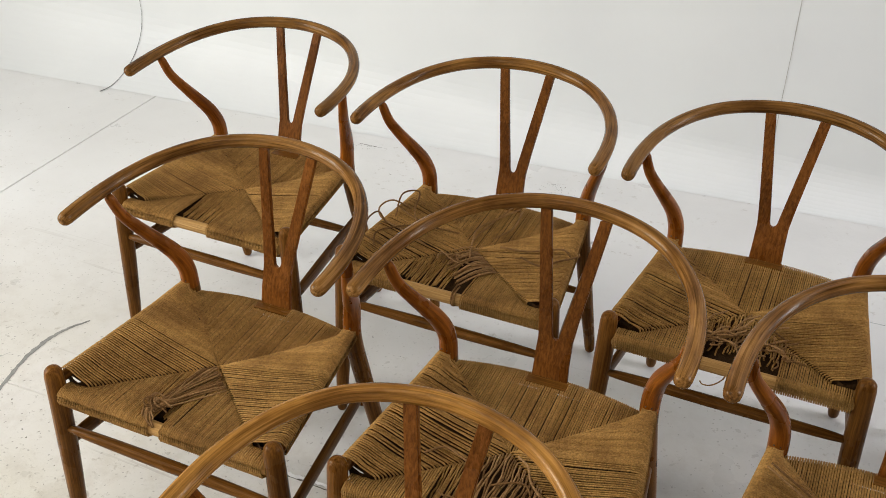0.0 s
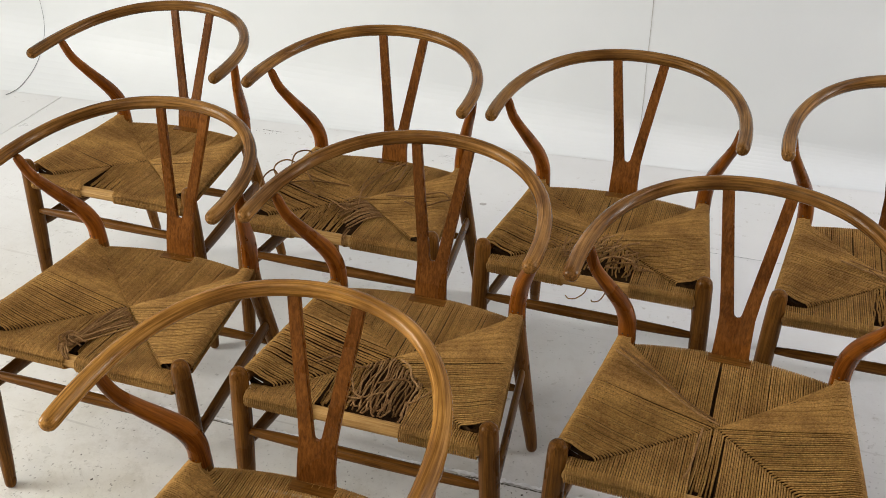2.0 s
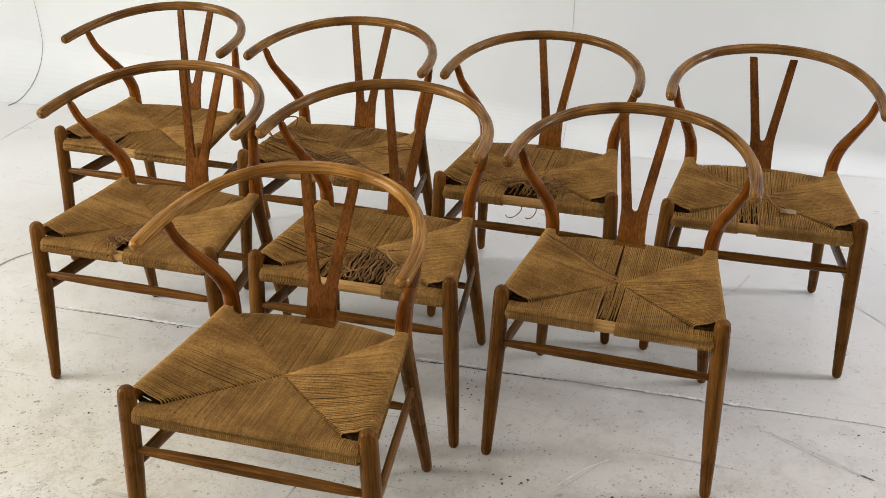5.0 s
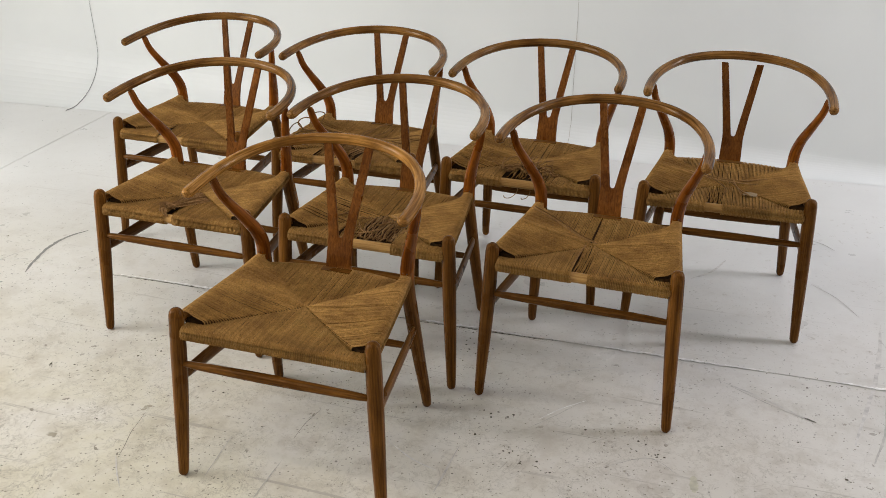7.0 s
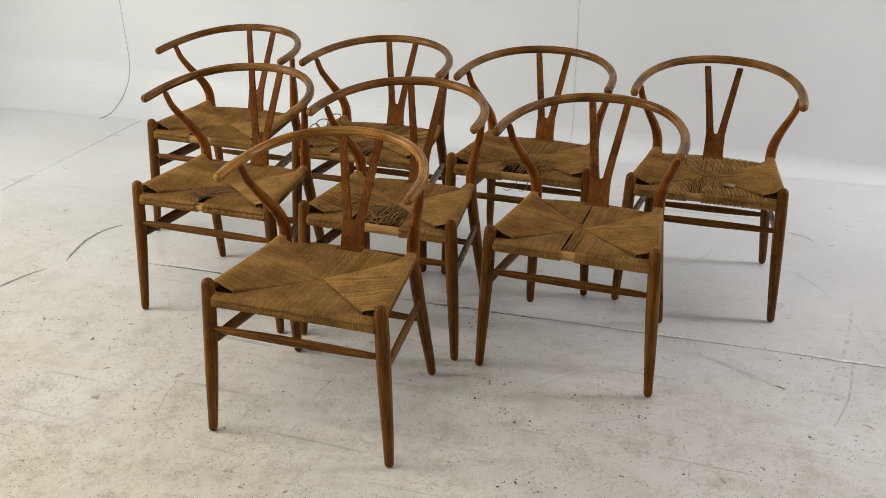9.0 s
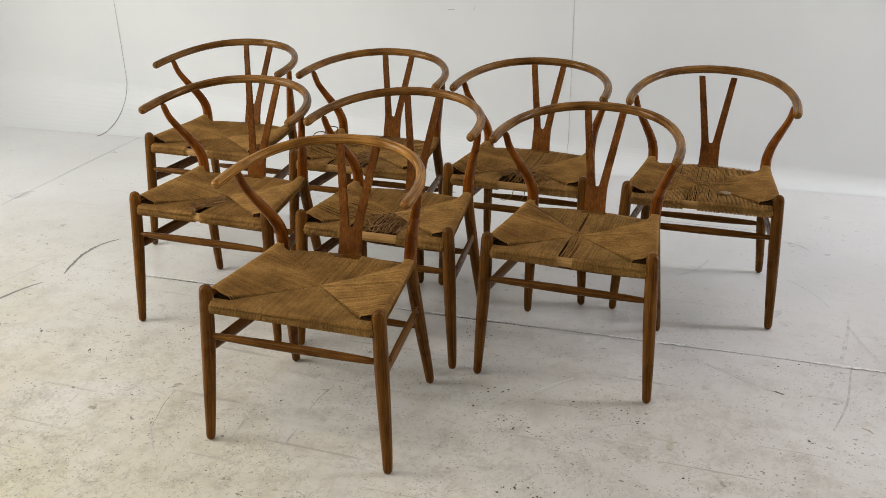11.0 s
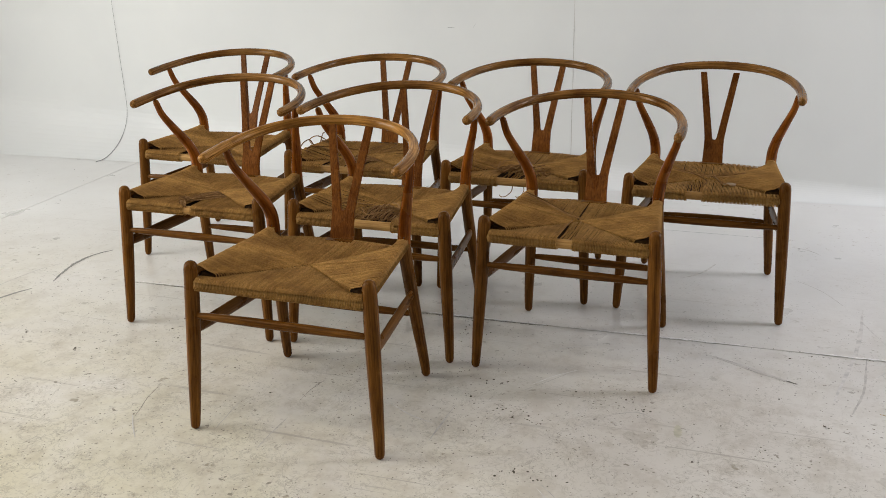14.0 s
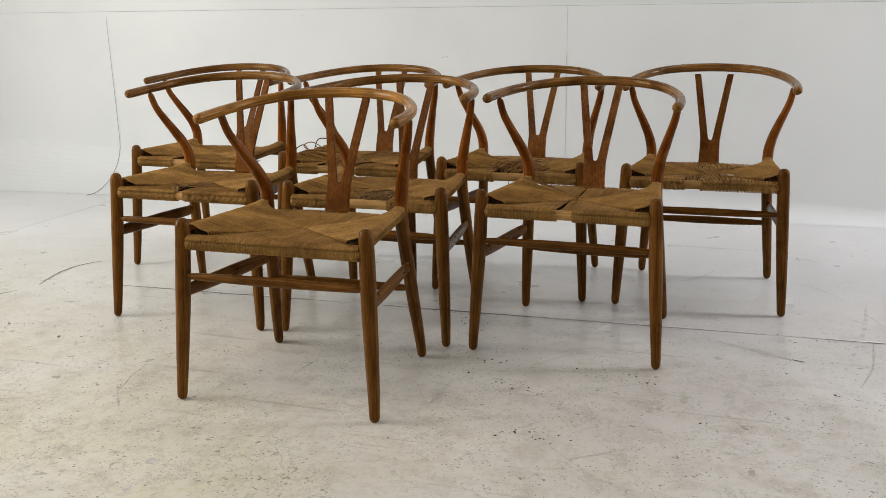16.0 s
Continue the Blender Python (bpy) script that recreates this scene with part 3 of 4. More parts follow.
def parted(at, gaps):
    """How far a cord is pushed aside by the gaps that have opened beside it."""
    return sum(h * math.copysign(math.exp(-abs(at - p) / 0.014), at - p) for p, h in gaps)


def seat_meshes(key, spec):
    """The woven cord panels of one chair, with its own worn and broken places."""
    rng = random.Random(key)
    cx, cy = SEAT_C
    bare = spec.get("bare")
    slack = spec.get("slack", 0.0)
    panels = {}

    def gaps_of(name, lo, hi, count, most):
        small = [(rng.uniform(lo, hi), rng.uniform(0.15, 1.0) * most) for _ in range(count)]
        return small + [(p, 0.75 * h) for p, h in spec.get("gaps", {}).get(name, [])]

    # front panel: cords run over the front rail and back to the slanting seams
    g, loose = Geo(), Geo()
    n = int(0.452 / PITCH)
    gaps = gaps_of("front", -0.2, 0.2, 5, 0.0006)
    for i in range(n + 1):
        x = -0.226 + 0.452 * i / n + rng.gauss(0, 0.00012)
        k = min(1.0, abs(x) / 0.184)
        ys = cy - 0.157 * k
        zs = 0.4205 + 0.006 * k
        dz = rng.gauss(0, 0.0004)
        p = parted(x, gaps)
        if bare and bare[0] < x < bare[1]:
            void = spec.get("void")
            if void and void[0] < x < void[1]:
                continue
            e = spec.get("reach", -0.190) + rng.uniform(-0.004, 0.010) + spec.get("short", 0.0) * rng.random()
            if e > ys - 0.012:
                continue
            amp = spec.get("mess", 0.0010) + slack
            drop = rng.uniform(0.003, 0.011)
            drift = spec.get("lean", 0.0) + rng.gauss(0, 1) * amp * 3
            pts = []
            for j in range(8):
                t = j / 7
                pts.append((x + p * (1 - t) + drift * t * t + rng.gauss(0, amp * 0.6), ys + (e - ys) * t,
                            zs - 0.001 - drop * t * t - 0.003 * math.sin(t * 3) + rng.gauss(0, amp * 0.4)))
            g.strand(smooth_line(pts, 2), CORD_R)
            continue
        g.strand([(x, -0.203, 0.3965), (x, -0.2165, 0.3935 + dz), (x, -0.2305, 0.4005), (x + 0.1 * p, -0.2335, 0.411), (x + 0.2 * p, -0.2305, 0.4225), (x + 0.4 * p, -0.219, 0.4285 + dz), (x + 0.6 * p, -0.205, 0.4285 + dz),
                  (x + p + rng.gauss(0, 0.0002), (ys - 0.205) / 2, (zs + 0.4285) / 2 - 0.001 + dz), (x + p, ys - 0.004, zs + dz), (x + p, ys + 0.001, zs - 0.004), (x + p, ys + 0.0015, zs - 0.013)], CORD_R)
    panels["front_panel"] = g
    # rear panel
    g = Geo()
    n = int(0.366 / PITCH)
    gaps = gaps_of("rear", -0.15, 0.15, 5, 0.0006)
    for i in range(n + 1):
        x = -0.183 + 0.366 * i / n + rng.gauss(0, 0.00012)
        k = abs(x) / 0.183
        ys = cy + 0.168 * k
        yr = rear_rail_y(x)
        zs = 0.4205 + 0.012 * k * k
        dz = rng.gauss(0, 0.0004)
        p = parted(x, gaps)
        g.strand([(x, yr + 0.006, 0.3955), (x, yr + 0.0135, 0.402), (x, yr + 0.0145, 0.411), (x, yr + 0.010, 0.4205), (x + 0.4 * p, yr, 0.4245 + dz),
                  (x + p + rng.gauss(0, 0.0002), (ys + yr) / 2, (zs + 0.4245) / 2 - 0.001 + dz), (x + p, ys + 0.004, zs + dz), (x + p, ys - 0.001, zs - 0.004), (x + p, ys - 0.0015, zs - 0.013)], CORD_R)
    panels["rear_panel"] = g
    # side panels: cords run over the higher side rails
    for s in (-1, 1):
        g = Geo()
        y0, y1 = -0.192, 0.130
        n = int((y1 - y0) / PITCH)
        worn = spec.get("slack_side") == s
        gaps = gaps_of("left" if s < 0 else "right", -0.17, 0.09, 12 if worn else 8 if s < 0 else 5, 0.0012 if worn else 0.0008)
        for i in range(n + 1):
            y = y0 + (y1 - y0) * i / n + rng.gauss(0, 0.00012)
            xr = 0.2415 - 0.0435 * (y + 0.205) / 0.35
            if y < cy:
                k = (cy - y) / 0.157
                xs = 0.184 * k
            else:
                k = (y - cy) / 0.168
                xs = 0.183 * k
            k = min(1.0, k)
            zs = 0.422 + 0.015 * k ** 2.2
            ear = 0.005 * max(0, (y - 0.03) / 0.1)
            dz = rng.gauss(0, 0.0004)
            p = parted(y, gaps)
            skew = 0.0
            if worn and rng.random() < 0.8:
                dz += rng.gauss(0, 0.0013)
                skew = rng.gauss(0, 0.0016)
            xs = min(xs, xr - 0.012)
            yo = y + 0.124 * (xr - xs)
            if yo > 0.134:
                yo = 0.134 - 0.0005 * rng.random()
            xr = 0.2415 - 0.0435 * (yo + 0.205) / 0.35
            xm = (xs + xr) / 2
            g.strand([(s * (xr - 0.003), yo, 0.4225), (s * (xr + 0.010), yo, 0.4245), (s * (xr + 0.0150), yo, 0.434), (s * (xr + 0.0125), yo, 0.4455 + ear), (s * (xr + 0.003), yo + 0.2 * p, 0.4515 + ear + dz),
                      (s * (xr - 0.012), yo - 0.0015 + 0.4 * p, 0.4505 + ear * 0.8 + dz), (s * xm, (y + yo) / 2 + skew + p, (zs + 0.4505) / 2 - 0.0015 + dz), (s * (xs + 0.004), y + 0.8 * p, zs + dz), (s * (xs - 0.001), y + 0.8 * p, zs - 0.005), (s * (xs - 0.0015), y + 0.8 * p, zs - 0.024)], CORD_R)
        panels["side_panel_%d" % s] = g
    # dark sheets added below the cords, so the gaps between them look shaded
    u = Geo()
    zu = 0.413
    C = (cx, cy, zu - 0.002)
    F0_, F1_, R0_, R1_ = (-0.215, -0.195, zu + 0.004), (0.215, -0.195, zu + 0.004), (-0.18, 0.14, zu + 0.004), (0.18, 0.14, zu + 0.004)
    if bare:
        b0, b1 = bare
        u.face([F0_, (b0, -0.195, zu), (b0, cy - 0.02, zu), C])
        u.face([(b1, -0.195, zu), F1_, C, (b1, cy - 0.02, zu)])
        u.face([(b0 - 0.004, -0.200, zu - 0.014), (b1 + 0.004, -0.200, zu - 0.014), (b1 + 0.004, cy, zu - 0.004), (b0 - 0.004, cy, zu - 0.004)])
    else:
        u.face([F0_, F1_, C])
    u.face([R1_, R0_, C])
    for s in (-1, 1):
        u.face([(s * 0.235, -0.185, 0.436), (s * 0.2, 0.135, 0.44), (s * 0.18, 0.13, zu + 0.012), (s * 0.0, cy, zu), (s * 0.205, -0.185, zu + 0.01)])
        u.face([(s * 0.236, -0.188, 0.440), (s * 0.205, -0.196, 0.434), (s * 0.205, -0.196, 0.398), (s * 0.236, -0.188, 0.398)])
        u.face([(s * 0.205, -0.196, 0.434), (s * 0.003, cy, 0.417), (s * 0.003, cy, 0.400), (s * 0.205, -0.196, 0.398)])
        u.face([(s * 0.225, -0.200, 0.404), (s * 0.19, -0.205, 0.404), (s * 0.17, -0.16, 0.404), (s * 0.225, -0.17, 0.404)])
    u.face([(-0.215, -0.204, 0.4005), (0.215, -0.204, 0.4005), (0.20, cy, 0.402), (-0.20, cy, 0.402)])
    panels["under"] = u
    # loose ends
    for (x, y, sx, sy, count, length, bend, rise) in spec.get("tangle", ()):
        for _ in range(count):
            p = (x + rng.uniform(-sx, sx), y + rng.uniform(-sy, sy), 0.425 + rng.uniform(0, 0.008))
            loose.strand(curl(rng, p, rng.uniform(0, 6.28) if bend > 3 else spec.get("lay", -1.57) + rng.gauss(0, 0.45), length * rng.uniform(0.6, 1.2), bend, rise), CORD_R * rng.uniform(0.95, 1.2))
    if spec.get("bunch"):
        bx, by, count = spec["bunch"]
        for i in range(count):
            x0 = 0.060 - 0.085 * (i + rng.random()) / count
            y0 = cy - 0.8 * abs(x0) - 0.004 - rng.random() * 0.008
            lift = rng.uniform(0.001, 0.006)
            ex, ey = bx + rng.gauss(0, 0.008), by + rng.gauss(0, 0.006)
            pts = [(x0, y0, 0.424), (x0 * 0.7 + ex * 0.3, y0 * 0.7 + ey * 0.3 - 0.004, 0.426 + lift), (x0 * 0.3 + ex * 0.7 + rng.gauss(0, 0.002), y0 * 0.3 + ey * 0.7 - 0.006, 0.429 + lift), (ex, ey, 0.431 + lift)]
            if i % 2:
                r = rng.uniform(0.008, 0.015)
                pts += [(ex - r, ey + 0.002, 0.437 + lift), (ex - 0.9 * r, ey + r, 0.436 + lift), (ex + 0.2 * r, ey + 1.1 * r, 0.431 + lift), (ex + 1.6 * r, ey + 0.6 * r, 0.430 + lift)]
            else:
                pts += [(ex - 0.006, ey - 0.012, 0.434), (ex + rng.gauss(0, 0.008), ey - 0.026, 0.433), (ex + rng.gauss(0, 0.01), ey - 0.034, 0.424)]
            loose.strand(smooth_line(pts, 4), CORD_R * 0.95)
    if spec.get("waves"):
        x0, x1, count = spec["waves"]
        for i in range(count):
            x = x0 + (x1 - x0) * (i + 0.5 + rng.uniform(-0.3, 0.3)) / count
            a, b, ph, fr = rng.uniform(0.002, 0.0042), rng.uniform(0.001, 0.004), rng.gauss(0, 0.5) + x * 22, rng.uniform(50, 72)
            ya, yb = cy - 0.72 * abs(x) - 0.006, -0.196 + rng.uniform(-0.006, 0.014)
            pts = [(x + a * min(1, 4 * t) * math.sin(fr * (ya + (yb - ya) * t) + ph) + rng.gauss(0, 0.0004), ya + (yb - ya) * t,
                    0.4225 + b * math.sin(0.13 * fr * t + ph) ** 2 - 0.005 * t * t) for t in np.linspace(0, 1, 15)]
            if i % 3 == 0:
                x_, y_, z_ = pts[-1]
                d = rng.choice((-1, 1)) * rng.uniform(0.006, 0.014)
                pts += [(x_ + 0.5 * d, y_ - 0.004, z_ + 0.002), (x_ + d, y_ + 0.004, z_ + 0.004), (x_ + 1.3 * d, y_ + 0.016, z_ + 0.004)]
            loose.strand(pts, CORD_R)
    if spec.get("flap"):
        # a torn bundle that has swung across the opening
        (ax, ay), (bx, by), (dx, dy), (fx, fy), count = spec["flap"]
        for i in range(count):
            t = (i + rng.uniform(-0.2, 0.2)) / (count - 1)
            sx, sy, ex, ey = ax + (bx - ax) * t, ay + (by - ay) * t, dx + (fx - dx) * t + rng.gauss(0, 0.004), dy + (fy - dy) * t + rng.gauss(0, 0.003)
            h = rng.uniform(0.003, 0.008)
            loose.strand(smooth_line([(sx, sy, 0.421), (sx * 0.75 + ex * 0.25, sy * 0.75 + ey * 0.25 + 0.003, 0.426 + h * 0.6), (sx * 0.4 + ex * 0.6, sy * 0.4 + ey * 0.6 + 0.005, 0.427 + h), (ex, ey, 0.423 + h)], 4), CORD_R)
    for pts in spec.get("cords", ()):
        loose.strand(smooth_line([(x, y, z + 0.002) for x, y, z in pts], 6), CORD_R * 1.15)
    for pts in spec.get("hooks", ()):
        loose.strand(smooth_line(pts, 6), CORD_R * 0.8)
    panels["loose"] = loose
    return panels


def dining_chair(key, x, y, turn, label, spec):
    base = new("dining_chair")
    base.matrix_world = pose(x, y, 0, 0, 0, turn) @ Matrix.Diagonal((spec.get("grow", 1), spec.get("grow", 1), 1, 1))
    tagged(base, label, "chair", "wishbone chairs")
    for s in (-1, 1):
        part("front_leg", M_FRONT_LEG[s], base)
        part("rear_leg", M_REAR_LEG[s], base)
        part("side_stretcher", M_SIDE_STRETCHER[s], base)
        part("side_rail", M_SIDE_RAIL[s], base)
    part("top_rail", rail_mesh(OAK_GOLD if spec.get("golden") else OAK_RAIL, *spec.get("rail", ())), base, "curved steam-bent oak top rail and arms")
    part("splat", M_SPLAT[0.003 if spec.get("short_splat") else 0.0], base, "forked oak back splat").location.z = spec.get("splat_up", 0.0)
    part("splat_cap", M_CAP, base)
    part("front_stretcher", M_FRONT_STRETCHER, base)
    part("rear_stretcher", M_REAR_STRETCHER, base)
    part("front_rail", M_FRONT_RAIL, base, "pale bare oak front rail")
    part("rear_rail", M_REAR_RAIL, base)
    for me in M_PEGS:
        part("leg_peg", me, base)
    panels = seat_meshes(key, spec)
    # the seat's own mesh is the dark sheets standing for shade below
    seat = part("seat", panels["under"].mesh("seat", CORD_GAP_SHADE, False), base, "woven paper cord seat")
    if spec.get("tape"):
        g = Geo()
        tx, ty = spec["tape"]
        g.face([(tx - 0.021, ty - 0.012, 0.4318), (tx + 0.019, ty - 0.015, 0.4318), (tx + 0.022, ty + 0.011, 0.4312), (tx, ty + 0.015, 0.4325), (tx - 0.018, ty + 0.012, 0.4312)])
        part("tape", g.mesh("tape", TAPE, False), seat, "pale patch of old sticky tape")
    for name, geo in panels.items():
        if name == "under" or not geo.v:
            continue
        if name == "loose":
            tagged(part("loose_cord", geo.mesh("loose_cord", CORD_LOOSE), seat, "frayed broken paper cord ends"), kind="stuff")
        else:
            nm = "side_panel" if name.startswith("side") else name
            tagged(part(nm, geo.mesh(nm, CORD), seat), kind="stuff")
    return base


CHAIRS = [
    ("A", -0.478, 2.192, -25.2, "oak wishbone chair, cord seat with a bare front rail",
     dict(bare=(-0.072, 0.027), reach=-0.197, mess=0.0003, gaps=dict(left=[(-0.095, 0.0024), (-0.02, 0.001)], front=[(-0.07, 0.0010), (-0.02, 0.0016), (0.01, 0.0012)], rear=[(0.05, 0.0014), (0.09, 0.001)], right=[(-0.055, 0.0018)]))),
    ("B", 0.098, 1.916, -24.5, "oak wishbone chair with frayed cord seat and looped ends",
     dict(rail=(0.006, 0.0, 0.0), bare=(-0.106, 0.047), void=(-0.004, 0.047), reach=-0.199, mess=0.0006, slack=0.0003, lean=-0.004, slack_side=-1,
          gaps=dict(rear=[(-0.03, 0.0015), (0.0, 0.0012), (0.06, 0.001)], right=[(-0.06, 0.0015), (-0.1, 0.0012), (-0.02, 0.001)], front=[(-0.04, 0.0012)]),
          flap=[(0.012, -0.046), (0.085, -0.104), (-0.034, -0.118), (0.030, -0.190), 19], tangle=[(-0.02, -0.10, 0.03, 0.03, 9, 0.06, 6, 0.1)],
          cords=[[(-0.19, 0.02, 0.45), (-0.225, 0.0, 0.475), (-0.245, -0.03, 0.47), (-0.225, -0.06, 0.46), (-0.17, -0.07, 0.449), (-0.1, -0.09, 0.437)],
                 [(-0.205, -0.03, 0.453), (-0.21, 0.02, 0.485), (-0.18, 0.05, 0.48), (-0.17, 0.0, 0.455), (-0.12, -0.06, 0.445)],
                 [(-0.21, -0.07, 0.455), (-0.235, -0.055, 0.472), (-0.25, -0.08, 0.465), (-0.235, -0.13, 0.455), (-0.19, -0.14, 0.447)],
                 [(-0.10, -0.02, 0.440), (-0.16, -0.05, 0.450), (-0.21, -0.11, 0.457), (-0.20, -0.15, 0.448)],
                 [(-0.05, -0.01, 0.433), (-0.11, -0.02, 0.441), (-0.17, -0.01, 0.449), (-0.22, 0.01, 0.458)],
                 [(0.02, 0.15, 0.43), (0.0, 0.06, 0.429), (-0.01, -0.02, 0.43), (0.01, -0.09, 0.43)],
                 [(0.05, 0.14, 0.43), (0.055, 0.06, 0.431), (0.03, 0.0, 0.433)],
                 [(0.04, 0.15, 0.43), (0.01, 0.09, 0.431), (-0.02, 0.03, 0.431), (-0.01, -0.03, 0.429)],
                 [(0.06, -0.03, 0.437), (0.13, -0.04, 0.45), (0.2, -0.02, 0.462), (0.225, -0.03, 0.455)],
                 [(0.12, -0.06, 0.444), (0.17, -0.085, 0.452), (0.21, -0.06, 0.459), (0.238, -0.02, 0.452), (0.235, 0.0, 0.446)],
                 [(0.030, -0.190, 0.424), (0.031, -0.2165, 0.4265), (0.032, -0.2325, 0.418), (0.033, -0.2325, 0.405), (0.034, -0.2165, 0.3955), (0.035, -0.2, 0.402)],
                 [(0.024, -0.185, 0.426), (0.026, -0.2165, 0.4268), (0.028, -0.2328, 0.416), (0.030, -0.2320, 0.404), (0.031, -0.2165, 0.3955), (0.031, -0.2, 0.402)]])),
    ("C", 0.655, 1.668, -25.0, "oak wishbone chair with torn tangled cord seat",
     dict(bare=(-0.057, 0.09), slack=0.0012, short=0.08, slack_side=-1, lay=0.2, tangle=[(-0.02, -0.150, 0.06, 0.02, 22, 0.085, 2.6, 0.45), (0.085, -0.155, 0.03, 0.02, 11, 0.05, 6, 0.3), (-0.045, -0.155, 0.02, 0.02, 7, 0.06, 7, 0.35)],
          gaps=dict(left=[(-0.06, 0.0018), (-0.02, 0.0014), (0.02, 0.0016)], rear=[(-0.02, 0.0014), (0.02, 0.0016), (0.04, 0.001)], right=[(-0.05, 0.0012), (-0.08, 0.0012)]),
          hooks=[[(-0.002, -0.21, 0.400), (-0.008, -0.207, 0.376), (-0.026, -0.21, 0.358), (-0.043, -0.21, 0.354), (-0.05, -0.21, 0.361)],
                 [(0.036, -0.21, 0.400), (0.036, -0.205, 0.380), (0.026, -0.21, 0.363), (0.012, -0.21, 0.357), (0.008, -0.21, 0.361)]])),
    ("D", 1.231, 1.409, -23.6, "oak wishbone chair whose splat is loose below the rail",
     dict(rail=(0.0, -0.006, 0.009), bare=(-0.055, -0.008), mess=0.0010, slack=0.0006, short_splat=True, tape=(0.072, -0.125),
          gaps=dict(rear=[(-0.09, 0.002), (-0.03, 0.0016), (-0.015, 0.0014), (0.01, 0.0014), (0.035, 0.0012)], left=[(0.0, 0.0016), (-0.04, 0.0014), (0.03, 0.0012)], front=[(-0.04, 0.0022), (-0.02, 0.0018), (0.02, 0.0018)]),
          cords=[[(-0.1, 0.0, 0.437), (-0.03, -0.02, 0.431), (0.05, -0.03, 0.433), (0.12, -0.01, 0.441)], [(0.0, -0.02, 0.43), (0.03, -0.08, 0.431), (0.05, -0.15, 0.431)],
                 [(-0.12, -0.01, 0.440), (-0.05, -0.03, 0.431), (0.03, -0.045, 0.431), (0.09, -0.06, 0.438)], [(-0.06, -0.02, 0.433), (-0.02, -0.06, 0.429), (0.0, -0.11, 0.429), (-0.012, -0.17, 0.427)],
                 [(0.02, -0.03, 0.431), (0.035, -0.09, 0.431), (0.072, -0.15, 0.433)]])),
    ("E", -0.411, 1.514, -24.5, "oak wishbone chair with a knotted bunch of broken cords",
     dict(rail=(0.003, 0.003, 0.006), splat_up=0.006, bare=(-0.017, 0.008), mess=0.0004, bunch=(-0.026, -0.186, 24), gaps=dict(front=[(0.03, 0.0025), (0.0, 0.001)], right=[(-0.03, 0.0012)], left=[(-0.06, 0.001), (0.03, 0.001)]))),
    ("F", 0.144, 1.281, -24.1, "oak wishbone chair with wavy loose cords behind a bare rail",
     dict(rail=(0.009, 0.005, 0.001), bare=(-0.09, 0.082), void=(-0.035, 0.082), reach=-0.199, mess=0.0008, slack=0.0004, slack_side=-1, waves=(-0.036, 0.082, 23),
          tangle=[(0.03, -0.165, 0.05, 0.012, 9, 0.06, 5.0, 0.15)],
          gaps=dict(rear=[(0.0, 0.0018), (-0.03, 0.0014), (0.03, 0.0016), (0.06, 0.001)], right=[(-0.05, 0.0014), (-0.075, 0.001)], front=[(0.09, 0.001)]),
          cords=[[(-0.13, -0.11, 0.435), (-0.10, -0.085, 0.436), (-0.05, -0.10, 0.434), (-0.03, -0.09, 0.433)],
                 [(0.02, -0.05, 0.430), (0.045, -0.07, 0.434), (0.06, -0.10, 0.435), (0.085, -0.125, 0.435)], [(0.0, -0.13, 0.430), (0.03, -0.115, 0.434), (0.055, -0.11, 0.434), (0.07, -0.125, 0.432)]])),
    ("G", 0.702, 1.019, -25.7, "oak wishbone chair with split woven paper cord seat",
     dict(rail=(0.007, -0.009, 0.0), bare=(-0.024, 0.016), reach=-0.200, mess=0.0006, lean=-0.004,
          gaps=dict(rear=[(-0.012, 0.0042), (0.03, 0.0008)], front=[(-0.024, 0.0026), (-0.004, 0.0022), (0.018, 0.0016)], left=[(0.01, 0.001), (-0.03, 0.0008)]),
          cords=[[(-0.205, 0.075, 0.459), (-0.13, 0.035, 0.447), (-0.05, -0.012, 0.432), (0.004, -0.035, 0.427)], [(-0.20, 0.085, 0.459), (-0.12, 0.042, 0.446), (-0.05, -0.004, 0.433), (-0.004, -0.026, 0.428)],
                 [(-0.022, -0.05, 0.425), (-0.026, -0.11, 0.427), (-0.030, -0.16, 0.429), (-0.036, -0.185, 0.430)]])),
    ("H", -0.089, 0.769, -24.0, "light golden oak wishbone chair with intact cord seat",
     dict(golden=True, rail=(-0.006, -0.004, 0.0, 0.985), grow=1.012, gaps=dict(left=[(0.0, 0.0014), (-0.02, 0.0012), (0.035, 0.001), (-0.06, 0.0009)], right=[(0.02, 0.001), (-0.03, 0.0008)]))),
]
for key, x, y, turn, label, spec in CHAIRS:
    dining_chair(key, x, y, turn, label, spec)


# ---------------------------------------------------------------- small things of the room
# thin cable hanging down the wall, along the cove and onto the floor
g = Geo()
cu = -2.751
run = [(cu - 0.014, WALL_V - 0.003, 0.95), (cu - 0.008, WALL_V - 0.003, 0.7), (cu - 0.002, WALL_V - 0.003, 0.45), (cu + 0.002, WALL_V - 0.003, 0.27)]
arc = cove_profile(cu)[:14]
for i in (11, 9, 7, 5, 3, 1):
    (v1, z1), (v2, z2) = arc[i - 1], arc[i + 1]
    l = math.dist((v1, z1), (v2, z2))
    run.append((cu - 0.012 * (1 - i / 13), arc[i][0] - 0.003 * (z2 - z1) / l, arc[i][1] + 0.003 * (v2 - v1) / l))
run += [(cu - 0.018, arc[0][0] - 0.012, 0.003), (cu - 0.026, arc[0][0] - 0.045, 0.0026)]
line = smooth_line(run, 5)
g.tube(line, [(0.0007 + 0.0013 * (i / len(line)) ** 2,) * 2 for i in range(len(line))], 6, up=(1, 0, 0))
ob = new("cable", g.mesh("cable", WIRE))
